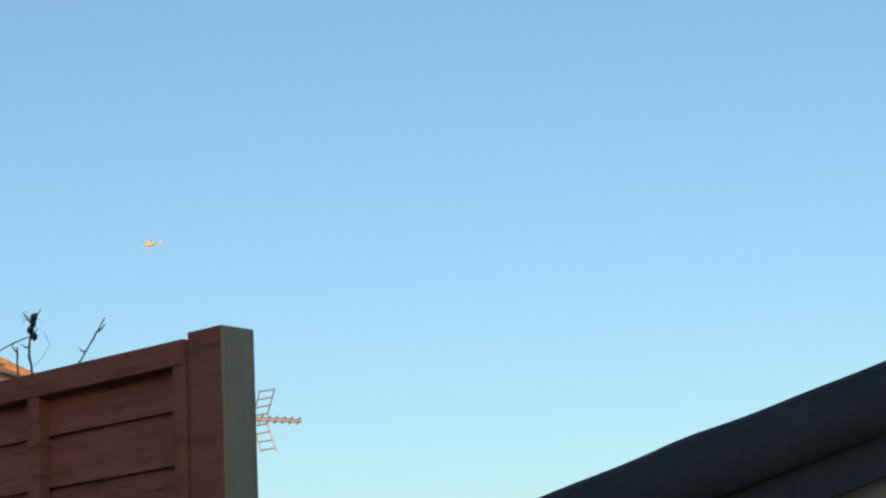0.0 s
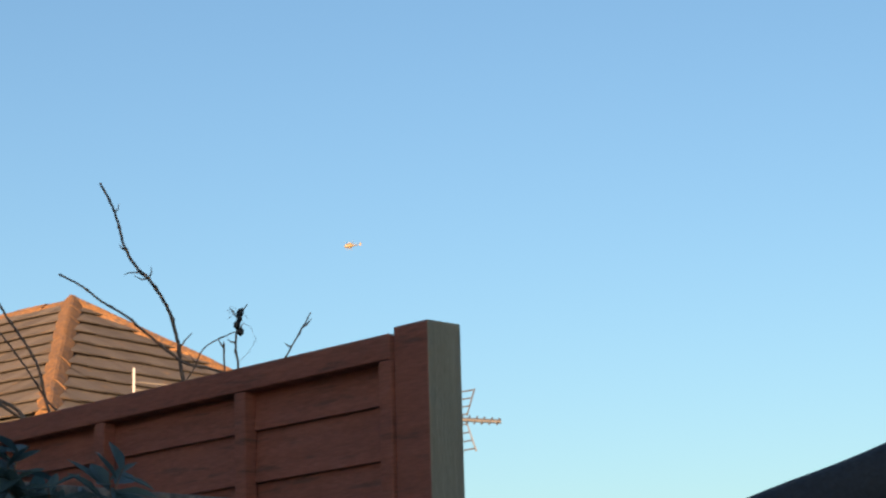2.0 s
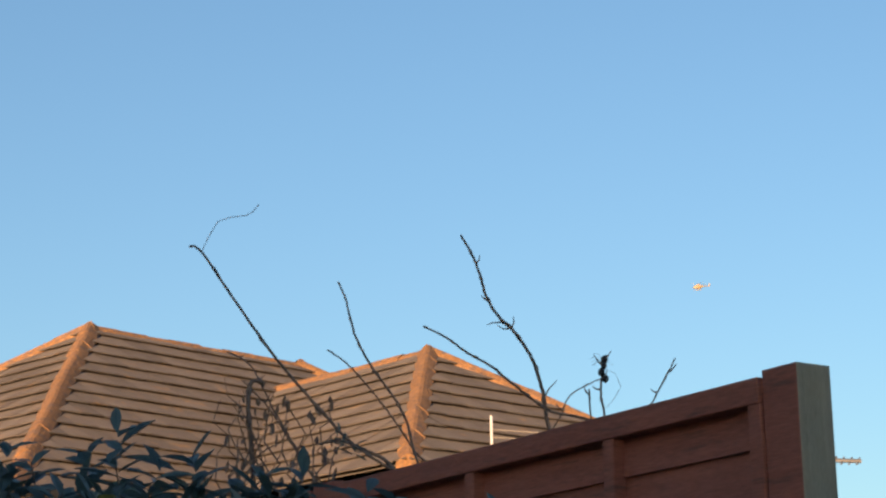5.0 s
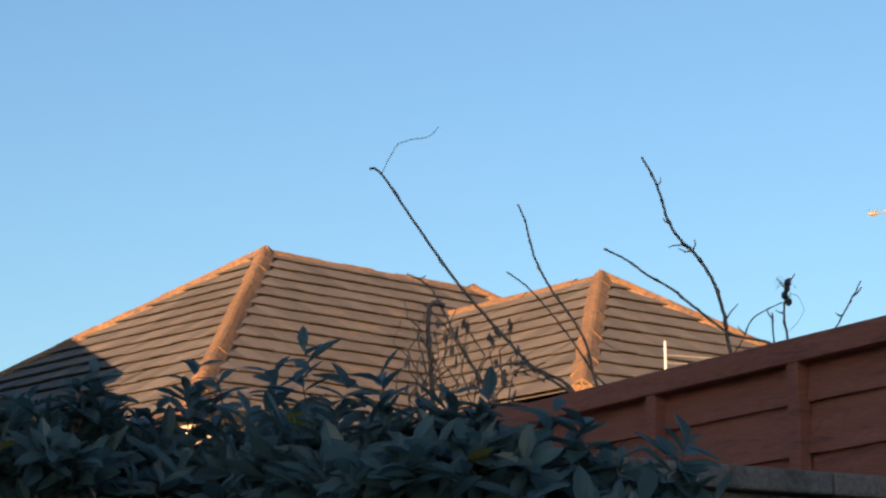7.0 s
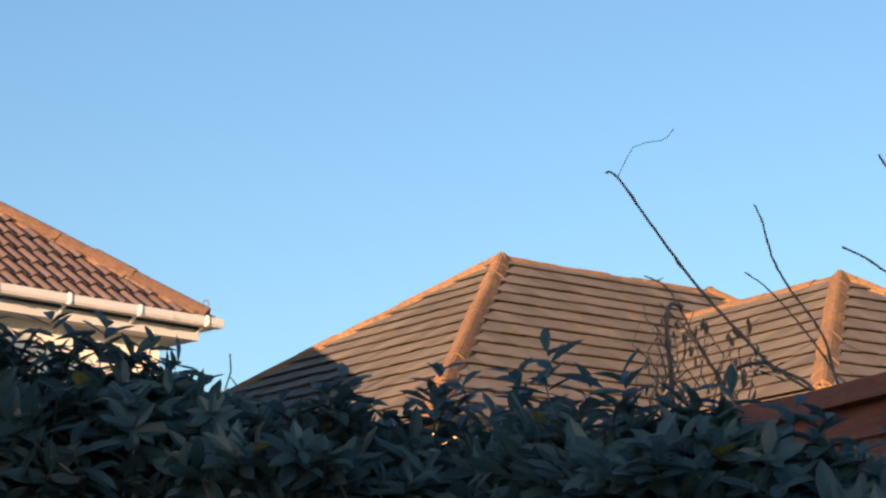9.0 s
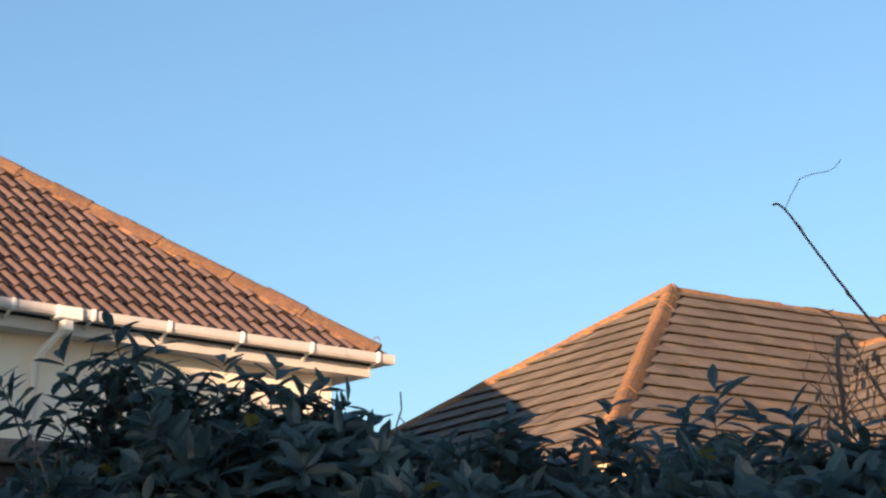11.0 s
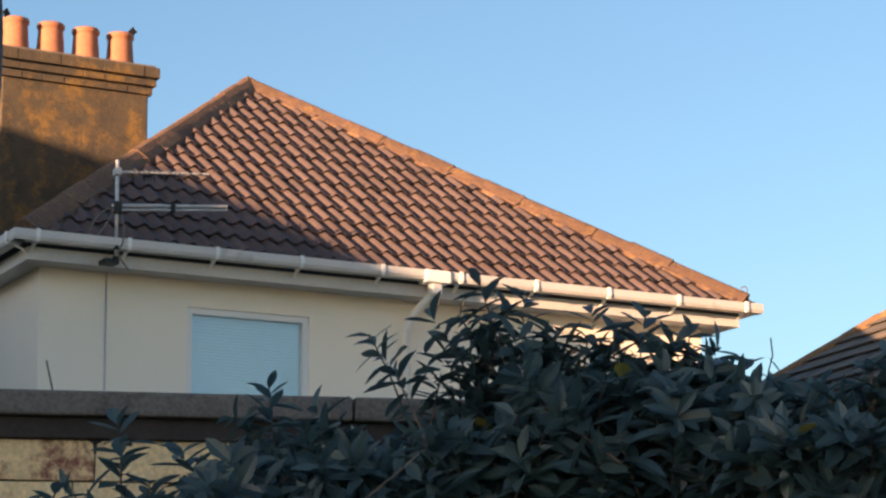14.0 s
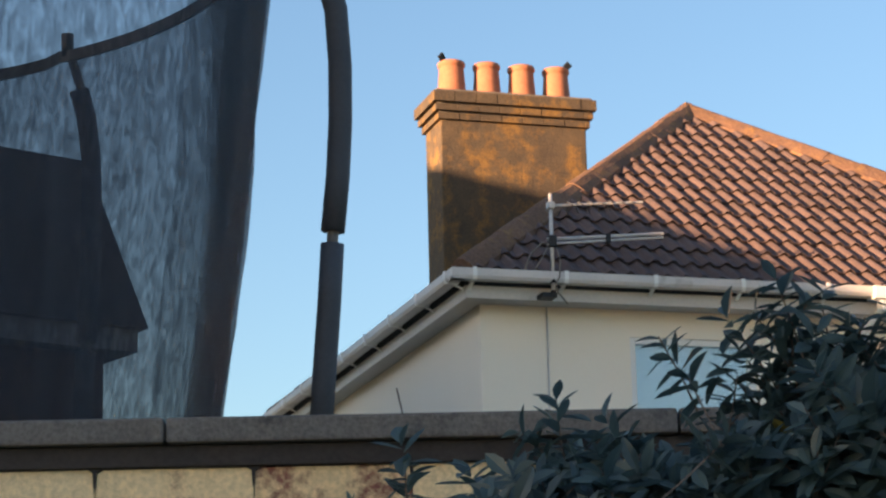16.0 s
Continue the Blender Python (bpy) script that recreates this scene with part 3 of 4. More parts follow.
def garden_wall():
    w = thing("garden_wall", W_MAT, "cream painted block wall with worn red patches and concrete coping", "wall", kind="structure")
    top = 2.022
    x = -2.5
    while x < 1.9:
        part("coping_stone", boxes((x + 0.003, -0.02, top - 0.062, min(x + 1.247, 1.95), 0.27, top), bevel=0.008), "coping", w)
        x += 1.25
    part("creasing_course", boxes((-2.6, 0.012, top - 0.116, 1.9, 0.235, top - 0.064), bevel=0.004), "dark_roof", w)
    part("mortar_core", boxes((-2.6, 0.055, 0, 1.85, 0.21, top - 0.12)), "mortar", w)
    rnd = random.Random(4)
    row = 0
    z = top - 0.118
    while z > 0:
        # thickly painted top course, two flaking brick courses, blocks below
        hgt = min(0.105 if row == 0 else 0.075 if row < 3 else 0.215, z)
        step, gap = (0.225, 0.003 if row == 1 else 0.007) if row in (1, 2) else (0.385, 0.001)
        x = -2.867 - (row % 2) * 0.19
        while x < 1.9:
            bare = row == 0 and 0.15 < x < 0.3 or row in (1, 2) and rnd.random() < (0.3 if row == 1 else 0.6)
            proud = 0.03 + (rnd.uniform(0.004, 0.02) if row in (1, 2) else rnd.uniform(0, .002))
            part("wall_block" if step > 0.3 else "brick", boxes((x + gap / 2, proud, z - hgt + gap + 0.002, x + step - gap / 2, 0.22, z), bevel=0.004), "brick_bare" if bare else "paint_block", w)
            if row == 0:
                bm = bmesh.new()
                prism(bm, [(-0.020, 0.0), (-0.007, -0.008), (-0.003, -0.03 - rnd.uniform(0, 0.03)), (0.001, -0.034), (0.003, -0.010), (0.018, -0.002), (0.018, 0.004), (-0.020, 0.004)],
                      Matrix.Translation((x, proud - 0.006, z)), Matrix.Translation((x, proud + 0.02, z)))
                part("mortar_lump", bm, "dark_roof", w)
            x += step
        z -= hgt
        row += 1
    return w


garden_wall()


def low_wall():
    """A lower run of wall in front of the fence, with its own coping."""
    w = thing("garden_wall", pose(0.64, 4.707, 0, 0, 0, 29.0), "low garden wall with grey concrete coping before the fence", "wall", kind="structure")
    top = 1.748
    for x0, x1 in ((-0.85, -0.254), (-0.25, 0.3), (0.304, 0.72)):
        part("coping_stone", boxes((x0, -0.02, top - 0.05, x1, 0.20, top), bevel=0.008), "coping", w)
    z, row = top - 0.052, 0
    while z > 0:
        hgt = min(0.215, z)
        x = -0.83 - (row % 2) * 0.19
        while x < 0.6:
            part("wall_block", boxes((max(x, -0.83) + 0.001, 0.02, z - hgt + 0.002, min(x + 0.384, 0.70), 0.17, z), bevel=0.003), "coping", w)
            x += 0.385
        z -= hgt
        row += 1


low_wall()


# ---- neighbour's raised lawn with the trampoline ----
def raised_lawn():
    m = W_MAT
    bm = boxes((-6.5, 0.30, 0, 2.2, 4.6, 1.5), bevel=0.05)
    t = tagged(part("terrace", bm, "grass"), "raised lawn terrace behind the garden wall", "ground", kind="structure")
    t.matrix_world = m


raised_lawn()


def trampoline():
    az, dist = radians(47.85), 7.9
    cx, cy = 0.295 - math.sin(az) * dist, 0.346 + math.cos(az) * dist
    t = thing("trampoline", pose(cx, cy, 1.5), "round trampoline with dark mesh enclosure net and foam-covered poles", "trampoline")
    r0, r1, zm, zt = 1.345, 1.645, 0.42, 2.70

    base = math.atan2(0.346 + math.cos(radians(34.57)) * 7.5 - cy, 0.295 - math.sin(radians(34.57)) * 7.5 - cx)

    def rad(z, a):
        """The net runs straight from pole to pole at its top and round at its foot."""
        k = (z - zm) / (zt - zm)
        off = (a - base) % radians(72) - radians(36)
        flat = r1 * math.cos(radians(36)) / math.cos(off) * 0.38 + r1 * 0.62
        top = r1 + (flat - r1) * max(0, k) ** 2
        return r0 + (top - r0) * k + 0.02 * math.sin(k * math.pi)
    def hem_z(a):
        """The hem sags a little between the poles."""
        turn = ((a - base) % (2 * math.pi)) / radians(72)
        return zt - (0.03 if turn < 1 else 0.12) * math.sin((turn % 1) * math.pi) ** 0.6

    # the net: a sheet gathered into soft upright folds
    bm = bmesh.new()
    n, rows = 420, 30
    grid = []
    for j in range(rows + 1):
        ring = []
        for i in range(n):
            a = i * 2 * math.pi / n
            z = zm - 0.1 + (hem_z(a) - zm + 0.1) * j / rows
            c, q = math.cos(a), math.sin(a)
            skew = 0.25 * noise.noise((c * 2, q * 2, z))
            fold = 0.022 * noise.noise((c * 14 + skew, q * 14, z * 0.8)) + 0.012 * noise.noise((c * 38, q * 38 + skew, z * 1.6)) + 0.010 * noise.noise((c * 7, q * 7, z * 5))
            r = rad(z, a) + fold * min(1, (zt - z) * 6)
            ring.append(bm.verts.new((r * c, r * q, z)))
        grid.append(ring)
    for j in range(rows):
        for i in range(n):
            bm.faces.new((grid[j][i], grid[j][(i + 1) % n], grid[j + 1][(i + 1) % n], grid[j + 1][i]))
    part("net", bm, "net", t, "translucent dark mesh net with soft folds", smooth=True)
    # added net layers, one over the other, darken the net towards its edge
    edge = math.atan2(0.346 - cy, 0.295 - cx) + math.acos(r0 / dist)
    for lap, (first, last) in enumerate(((26, -32), (24, -22), (22, -13), (20, -6))):
        bm = bmesh.new()
        grid = []
        for j in range(rows + 1):
            z = zm - 0.1 + (zt - zm + 0.06) * j / rows
            ring = []
            for i in range(31):
                a = edge + radians(first + (last - first) * i / 30 + (1.2 * noise.noise((z * 2, lap, 5)) if i == 30 else 0))
                r = rad(z, a) - 0.004 - 0.005 * lap + 0.008 * noise.noise((i * 0.5, z * 1.3, lap * 7))
                ring.append(bm.verts.new((r * math.cos(a), r * math.sin(a), z)))
            grid.append(ring)
        for a, b in zip(grid, grid[1:]):
            for i in range(30):
                bm.faces.new((a[i], a[i + 1], b[i + 1], b[i]))
        part("entrance_flap", bm, "net_lap", t, "extra net layer added to darken the net's edge", smooth=True)
    bm = bmesh.new()
    hem = [(rad(zt, a) * math.cos(a), rad(zt, a) * math.sin(a), hem_z(a)) for a in (base + i * math.pi / 90 for i in range(181))]
    for i in range(180):
        a, b = Vector(hem[i]), Vector(hem[i + 1])
        o = a.normalized() * 0.006
        vs = [bm.verts.new(v) for v in (a + Vector((0, 0, -.022)), b + Vector((0, 0, -.022)), b + Vector((0, 0, .028)), a + Vector((0, 0, .028)))]
        bm.faces.new(vs)
    hm = part("hem", bm, "black_plastic", t)
    sol = hm.modifiers.new("thickness", "SOLIDIFY")
    sol.thickness = 0.012
    # frame, mat and pad
    ring = [(r0 * math.cos(a), r0 * math.sin(a), zm) for a in (i * math.pi / 24 for i in range(49))]
    part("frame_ring", tube(bmesh.new(), ring, 0.022, 8, False), "black_plastic", t, smooth=True)
    bm = bmesh.new()
    bmesh.ops.create_cone(bm, cap_ends=True, segments=48, radius1=r0 - 0.03, radius2=r0 - 0.03, depth=0.02, matrix=Matrix.Translation((0, 0, zm)))
    part("mat", bm, "black_plastic", t)
    for i in range(5):
        a = base + i * radians(72) - (radians(1.3) if i else 0)
        d = Vector((math.cos(a), math.sin(a), 0))

        def P(r, z):
            return d * r + Vector((0, 0, z))
        leg = part("pole", tube(bmesh.new(), [P(1.74, 0), P(1.775, 0.85), P(1.824, 1.48), P(1.855, 1.92), P(1.845, 2.33), P(1.76, 2.58), P(r1 + 0.05, zt - 0.02), P(r1 + 0.0, zt + 0.05)], 0.02, 8), "alu_dull", t, smooth=True)
        part("foam_sleeve", tube(bmesh.new(), [P(1.77, 0.72), P(1.79, 1.0), P(1.81, 1.25), P(1.823, 1.455)], 0.041, 14), "foam", leg, smooth=True)
        part("foam_sleeve", tube(bmesh.new(), [P(1.825, 1.50), P(1.845, 1.70), P(1.856, 1.90), P(1.857, 2.1), P(1.845, 2.3), P(1.80, 2.48), P(1.74, 2.58)], 0.042, 14), "foam", leg, smooth=True)
        part("cap", tube(bmesh.new(), [P(r1 + 0.0, zt), P(r1 - 0.005, zt + 0.10)], 0.026, 10), "black_plastic", leg, smooth=True)


trampoline()


# ---- dark house beyond the trampoline ----
def dark_house():
    # the near corner of its eaves
    e = Vector((-10.48, 13.50, 0))
    h = thing("house", Matrix.Translation(e) @ pose(0, 0, 0, 0, 0, 158), "distant shaded house with a dark steep-sided roof", "house")
    ez, w, i, up = 4.64, 8.0, 0.36, 1.36
    bm = bmesh.new()
    c = [Vector(p) for p in ((0, 0, ez), (w, 0, ez), (w, w, ez), (0, w, ez))]
    d = [Vector(p) for p in ((i, i, ez + up), (w - i, i, ez + up), (w - i, w - i, ez + up), (i, w - i, ez + up))]
    top = Vector((w / 2, w / 2, ez + up + 1.25))
    for k in range(4):
        poly(bm, (c[k], c[(k + 1) % 4], d[(k + 1) % 4], d[k]))
        poly(bm, (d[k], d[(k + 1) % 4], top))
    poly(bm, c[::-1])
    bmesh.ops.remove_doubles(bm, verts=bm.verts[:], dist=0.001)
    part("roof", bm, "dark_roof", h)
    part("fascia", boxes((0.06, 0.06, ez - 0.18, w - 0.06, w - 0.06, ez - 0.005)), "shed_wall", h)
    part("wall", boxes((0.25, 0.25, 0, w - 0.25, w - 0.25, ez - 0.182)), "dark_wall", h)


dark_house()


# ---- garden shed by the fence ----
def shed():
    p0 = Vector((0.06 + math.sin(radians(21.59)) * 4.0, -0.06 + math.cos(radians(21.59)) * 4.0, 1.165 + math.tan(radians(6.47)) * 4.0))
    p1 = Vector((0.06 + math.sin(radians(30.66)) * 4.0, -0.06 + math.cos(radians(30.66)) * 4.0, 1.165 + math.tan(radians(9.36)) * 4.0))
    e = (p1 - p0)
    slope = math.atan2(e.z, Vector((e.x, e.y)).length)
    head = math.degrees(math.atan2(e.y, e.x))
    s = thing("shed", Matrix.Translation((p0.x, p0.y, 0)) @ pose(0, 0, 0, 0, 0, head), "garden shed with a black felt roof in shade", "shed")
    z0, k = p0.z, math.tan(slope)
    bm = bmesh.new()
    n = 40
    x0, x1 = -0.45, 1.3
    rows = []
    for yy, dz in ((0.02, -0.13), (-0.012, -0.125), (-0.016, -0.05), (-0.01, -0.016), (0.02, -0.002), (0.08, 0.0), (1.6, 0.0)):
        rows.append([bm.verts.new((x0 + (x1 - x0) * i / n, yy + 0.006 * noise.noise((i * 0.31, dz * 20, 2)), z0 + k * (x0 + (x1 - x0) * i / n) + dz + 0.006 * noise.noise((i * 0.27, 5, yy * 3)))) for i in range(n + 1)])
    for a, b in zip(rows, rows[1:]):
        for i in range(n):
            bm.faces.new((a[i], a[i + 1], b[i + 1], b[i]))
    part("roof_felt", bm, "felt", s, smooth=True)
    xm = x1
    bm = bmesh.new()
    rows = [[bm.verts.new((xm + (xm - x) , y, z)) for x, y, z in ((x0, yy, z0 + k * x0), (x1, yy, z0 + k * x1))] for yy in (0.0, 1.6)]
    bm.faces.new((rows[0][0], rows[0][1], rows[1][1], rows[1][0]))
    part("roof_felt", bm, "felt", s)
    bm = bmesh.new()
    prof = [(x0 + 0.15, 0), (2 * xm - x0 - 0.15, 0), (2 * xm - x0 - 0.15, z0 + k * (x0 + 0.15) - 0.03), (xm, z0 + k * xm - 0.03), (x0 + 0.15, z0 + k * (x0 + 0.15) - 0.03)]
    prism(bm, prof, Matrix.Translation((0, 0.08, 0)), Matrix.Translation((0, 1.5, 0)))
    part("wall", bm, "shed_wall", s)
    part("bargeboard", prism(bmesh.new(), [(x0, z0 + k * x0 - 0.20), (x1, z0 + k * x1 - 0.20), (x1, z0 + k * x1 - 0.02), (x0, z0 + k * x0 - 0.02)], Matrix.Translation((0, 0.022, 0)), Matrix.Translation((0, 0.06, 0))), "felt", s)


shed()


# ---- evergreen hedge ----
HEDGE_TOP = [(-12, 5), (-9, 5.6), (-7.5, 6.4), (-6, 7.0), (-4.6, 7.5), (-2, 8.5), (0, 8.7), (1.5, 8.5), (2.75, 8.4), (5, 8.2), (6.2, 8.3), (8, 8.8), (10.57, 8.5), (11.57, 9.0), (12.67, 9.3), (13.97, 9.4), (15.57, 9.2), (17.07, 9.5), (18.27, 8.7), (19.57, 7.9), (20.3, 7.6), (21.07, 7.6), (22.57, 7.8), (23.77, 7.8), (25.17, 7.1), (26.57, 6.2), (29.07, 5.7), (30.57, 5.1), (32.57, 4.4)]      # bearing to the left and the rise to the hedge's crest, degrees


def hedge_point(az, r, z):
    k = min(1, max(0, (az - 6) / 5))
    a = radians(az)
    return Vector((-math.sin(a) * r, -0.1 * k + math.cos(a) * r, z))


def hedge_reach(az):
    return 4.75 + 0.3 * min(1, max(0, (az - 8.5) / 3)) - 0.85 * min(1, max(0, (4.5 - az) / 3))


def hedge_crest(az):
    return float(np.interp(az, [p[0] for p in HEDGE_TOP], [p[1] for p in HEDGE_TOP]))


def leaf(vs, fs, base, d, up, length, width, rnd):
    """A pointed, slightly folded and drooping leaf."""
    d = d.normalized()
    side = d.cross(up)
    if side.length < 1e-3:
        side = d.orthogonal()
    side.normalize()
    nrm = side.cross(d)
    k = len(vs)
    droop = rnd.uniform(-0.05, 0.22) * length
    fold = rnd.uniform(0.1, 0.3) * width
    sec = [(0.0, 0.10, 0), (0.22, 0.62, 0.1), (0.5, 1.0, 0.3), (0.78, 0.72, 0.65), (1.0, 0.04, 1.0)]
    for s, wd, dr in sec:
        c = base + d * (s * length) - nrm * (droop * dr)
        o = side * (width * 0.5 * wd)
        vs += [c - o + nrm * fold * wd, c, c + o + nrm * fold * wd]
    for i in range(4):
        a = k + i * 3
        fs += [(a, a + 1, a + 4, a + 3), (a + 1, a + 2, a + 5, a + 4)]


def shoot(vs, fs, sv, tip, d, rnd, n=8, size=1.0):
    """A stem tip with a whorl of leaves."""
    d = d.normalized()
    s = d.orthogonal().normalized()
    u = d.cross(s)
    ph = rnd.uniform(0, 6.28)
    for i in range(n):
        a = ph + i * 2.4
        lvl = i / n
        open_ = 1.62 - 0.68 * lvl + rnd.uniform(-0.3, 0.3)
        out = (s * math.cos(a) + u * math.sin(a)) * math.sin(open_) + d * math.cos(open_)
        L = size * rnd.uniform(0.070, 0.102) * (1.05 - 0.35 * lvl)
        leaf(vs, fs, tip - d * (0.055 * (1 - lvl) * size), out, d, L, L * rnd.uniform(0.34, 0.45), rnd)
    sv.append((tip - d * 0.18 * size + Vector((rnd.uniform(-.02, .02), rnd.uniform(-.02, .02), -0.02)), tip))


def mesh_part(name, vs, fs, mat, parent, kind=""):
    me = bpy.data.meshes.new(name)
    me.from_pydata(vs, [], fs)
    me.materials.append(M[mat])
    ob = new(name, me)
    ob.parent = parent
    if kind:
        ob["kind"] = kind
    return ob


def hedge_shrub(az0, az1, count, sprigs, seed, label):
    rnd = random.Random(seed)
    mid = hedge_point((az0 + az1) / 2, hedge_reach((az0 + az1) / 2), 0)
    th = thing("hedge_shrub", Matrix.Translation(mid), label, "shrub", group="hedge shrubs")
    vs, fs, yv, yf, sv = [], [], [], [], []
    for i in range(count):
        az = rnd.uniform(az0, az1)
        mid_r = hedge_reach(az)
        r = mid_r + rnd.uniform(-0.42, 0.42)
        lump = 0.05 * noise.noise((az * 0.55, r * 3, 1)) + 0.05 * noise.noise((az * 1.6, r * 2, 7))
        crest = 1.12 + math.tan(radians(hedge_crest(az))) * mid_r + lump - 0.5 * (r - mid_r) ** 2
        q = rnd.random()
        depth = 0.02 + 0.62 * q ** 1.3 if rnd.random() < 0.86 else rnd.uniform(0.6, crest - 0.1)
        p = hedge_point(az, r, crest - depth) - mid
        out = Vector((0, -1, 0)) * rnd.uniform(0.0, 1.1) + Vector((rnd.uniform(-0.7, 0.7), rnd.uniform(-0.4, 0.4), rnd.uniform(0.35, 1.3)))
        shoot(vs, fs, sv, p, out, rnd, rnd.choice((8, 9, 10)), rnd.uniform(0.85, 1.2))
        if rnd.random() < 0.012:
            leaf(yv, yf, p, out + Vector((0, -0.8, -0.3)), Vector((0, 0, 1)), 0.085, 0.036, rnd)
    loose = [(a, hedge_crest(a) + rnd.uniform(0.1, 0.85), rnd.uniform(-0.6, 0.6)) for a in (az0 + (az1 - az0) * (k + rnd.random()) / 9 for k in range(9))]
    for az, el, lean in sprigs + loose:
        reach = hedge_reach(az) - 0.15
        tip = hedge_point(az, reach, 1.12 + math.tan(radians(el)) * reach) - mid
        d = Vector((lean, -0.25, 1)).normalized()
        for k in range(6):
            p = tip - d * (0.05 * k) + Vector((rnd.uniform(-.012, .012), rnd.uniform(-.01, .01), 0))
            shoot(vs, fs, sv, p, d + Vector((rnd.uniform(-.3, .3), rnd.uniform(-.3, .3), 0)), rnd, 7 if k < 3 else 4, 0.95)
            if k > 1 and rnd.random() < 0.4:
                o = Vector((rnd.choice((-1, 1)) * rnd.uniform(0.05, 0.12), rnd.uniform(-.06, .06), rnd.uniform(-.03, .04)))
                shoot(vs, fs, sv, p + o, o.normalized() + d * 0.5, rnd, 7, 1.0)
    mesh_part("foliage", [v for v in vs], fs, "leaf", th, "stuff")
    if yv:
        mesh_part("yellow_leaves", yv, yf, "leaf_yellow", th, "stuff")
    bm = bmesh.new()
    for a, b in sv[::2] + sv[-40:]:
        tube(bm, [a, (a + b) / 2 + Vector((rnd.uniform(-.006, .006), 0, 0)), b], [0.0028, 0.0022, 0.0016], 4, False)
    tagged(part("twig_mass", bm, "bark", th), kind="stuff")
    bm = bmesh.new()
    for k in range(6):
        az = az0 + (az1 - az0) * (k + 0.5) / 6
        top = 1.0 + math.tan(radians(hedge_crest(az))) * hedge_reach(az) - 0.1
        a = hedge_point(az, hedge_reach(az), 0) - mid
        b = hedge_point(az + rnd.uniform(-0.6, 0.6), hedge_reach(az) + rnd.uniform(-.1, .1), top) - mid
        tube(bm, [a, a.lerp(b, 0.4) + Vector((rnd.uniform(-.05, .05), rnd.uniform(-.05, .05), 0)), b], [0.024, 0.018, 0.008], 7)
    part("stem_framework", bm, "bark", th)


hedge_shrub(-12.5, -3.0, 1050, [(-7.2, 8.3, 0.5), (-6.7, 8.1, -0.2), (-4.4, 8.8, -0.2), (-3.6, 9.1, 0.1)], 21, "dark glossy evergreen hedge shrub in front of the fence")
hedge_shrub(-3.0, 4.0, 1500, [(-1.2, 9.6, 0.3), (0.6, 10.0, -0.2), (2.7, 10.6, 0.0), (3.4, 10.0, -0.3), (-2.3, 9.5, 0.2), (1.6, 9.8, .2), (5.2, 10.1, 0.1)], 22, "dark green evergreen hedge shrub with upright leafy tips")
hedge_shrub(4.0,  11.5, 1200, [(4.9, 9.7, 0.0), (5.6, 9.4, 0.2), (7.7, 9.8, 0.1), (8.3, 9.5, -0.2), (10.4, 9.2, 0.3)], 23, "low dark evergreen hedge shrub between taller ones")
hedge_shrub(11.5, 20.5, 1150, [(11.97, 9.95, 0.7), (12.67, 10.45, 0.5), (13.77, 10.85, 0.3), (15.17, 10.95, 0.1), (16.77, 11.45, 0), (17.87, 11.75, -0.1), (19.17, 10.95, -0.4), (12.2, 9.6, 0.9), (13.1, 10.1, -0.3), (14.4, 10.5, 0.5), (14.9, 10.2, -0.5), (15.9, 10.6, 0.4), (16.3, 10.3, -0.6), (17.3, 11.0, 0.5), (18.5, 10.9, -0.6), (18.9, 10.0, 0.3)], 24, "tall dense dark evergreen hedge shrub with glossy leaves")
hedge_shrub(20.5, 33.0, 1300, [(20.87, 10.45, -0.6), (22.3, 8.6, -0.7), (23.4, 9.2, -0.2), (27.1, 8.3, 0.1), (32.37, 6.6, -0.2)], 25, "evergreen hedge shrub with yellowing leaves against the wall")


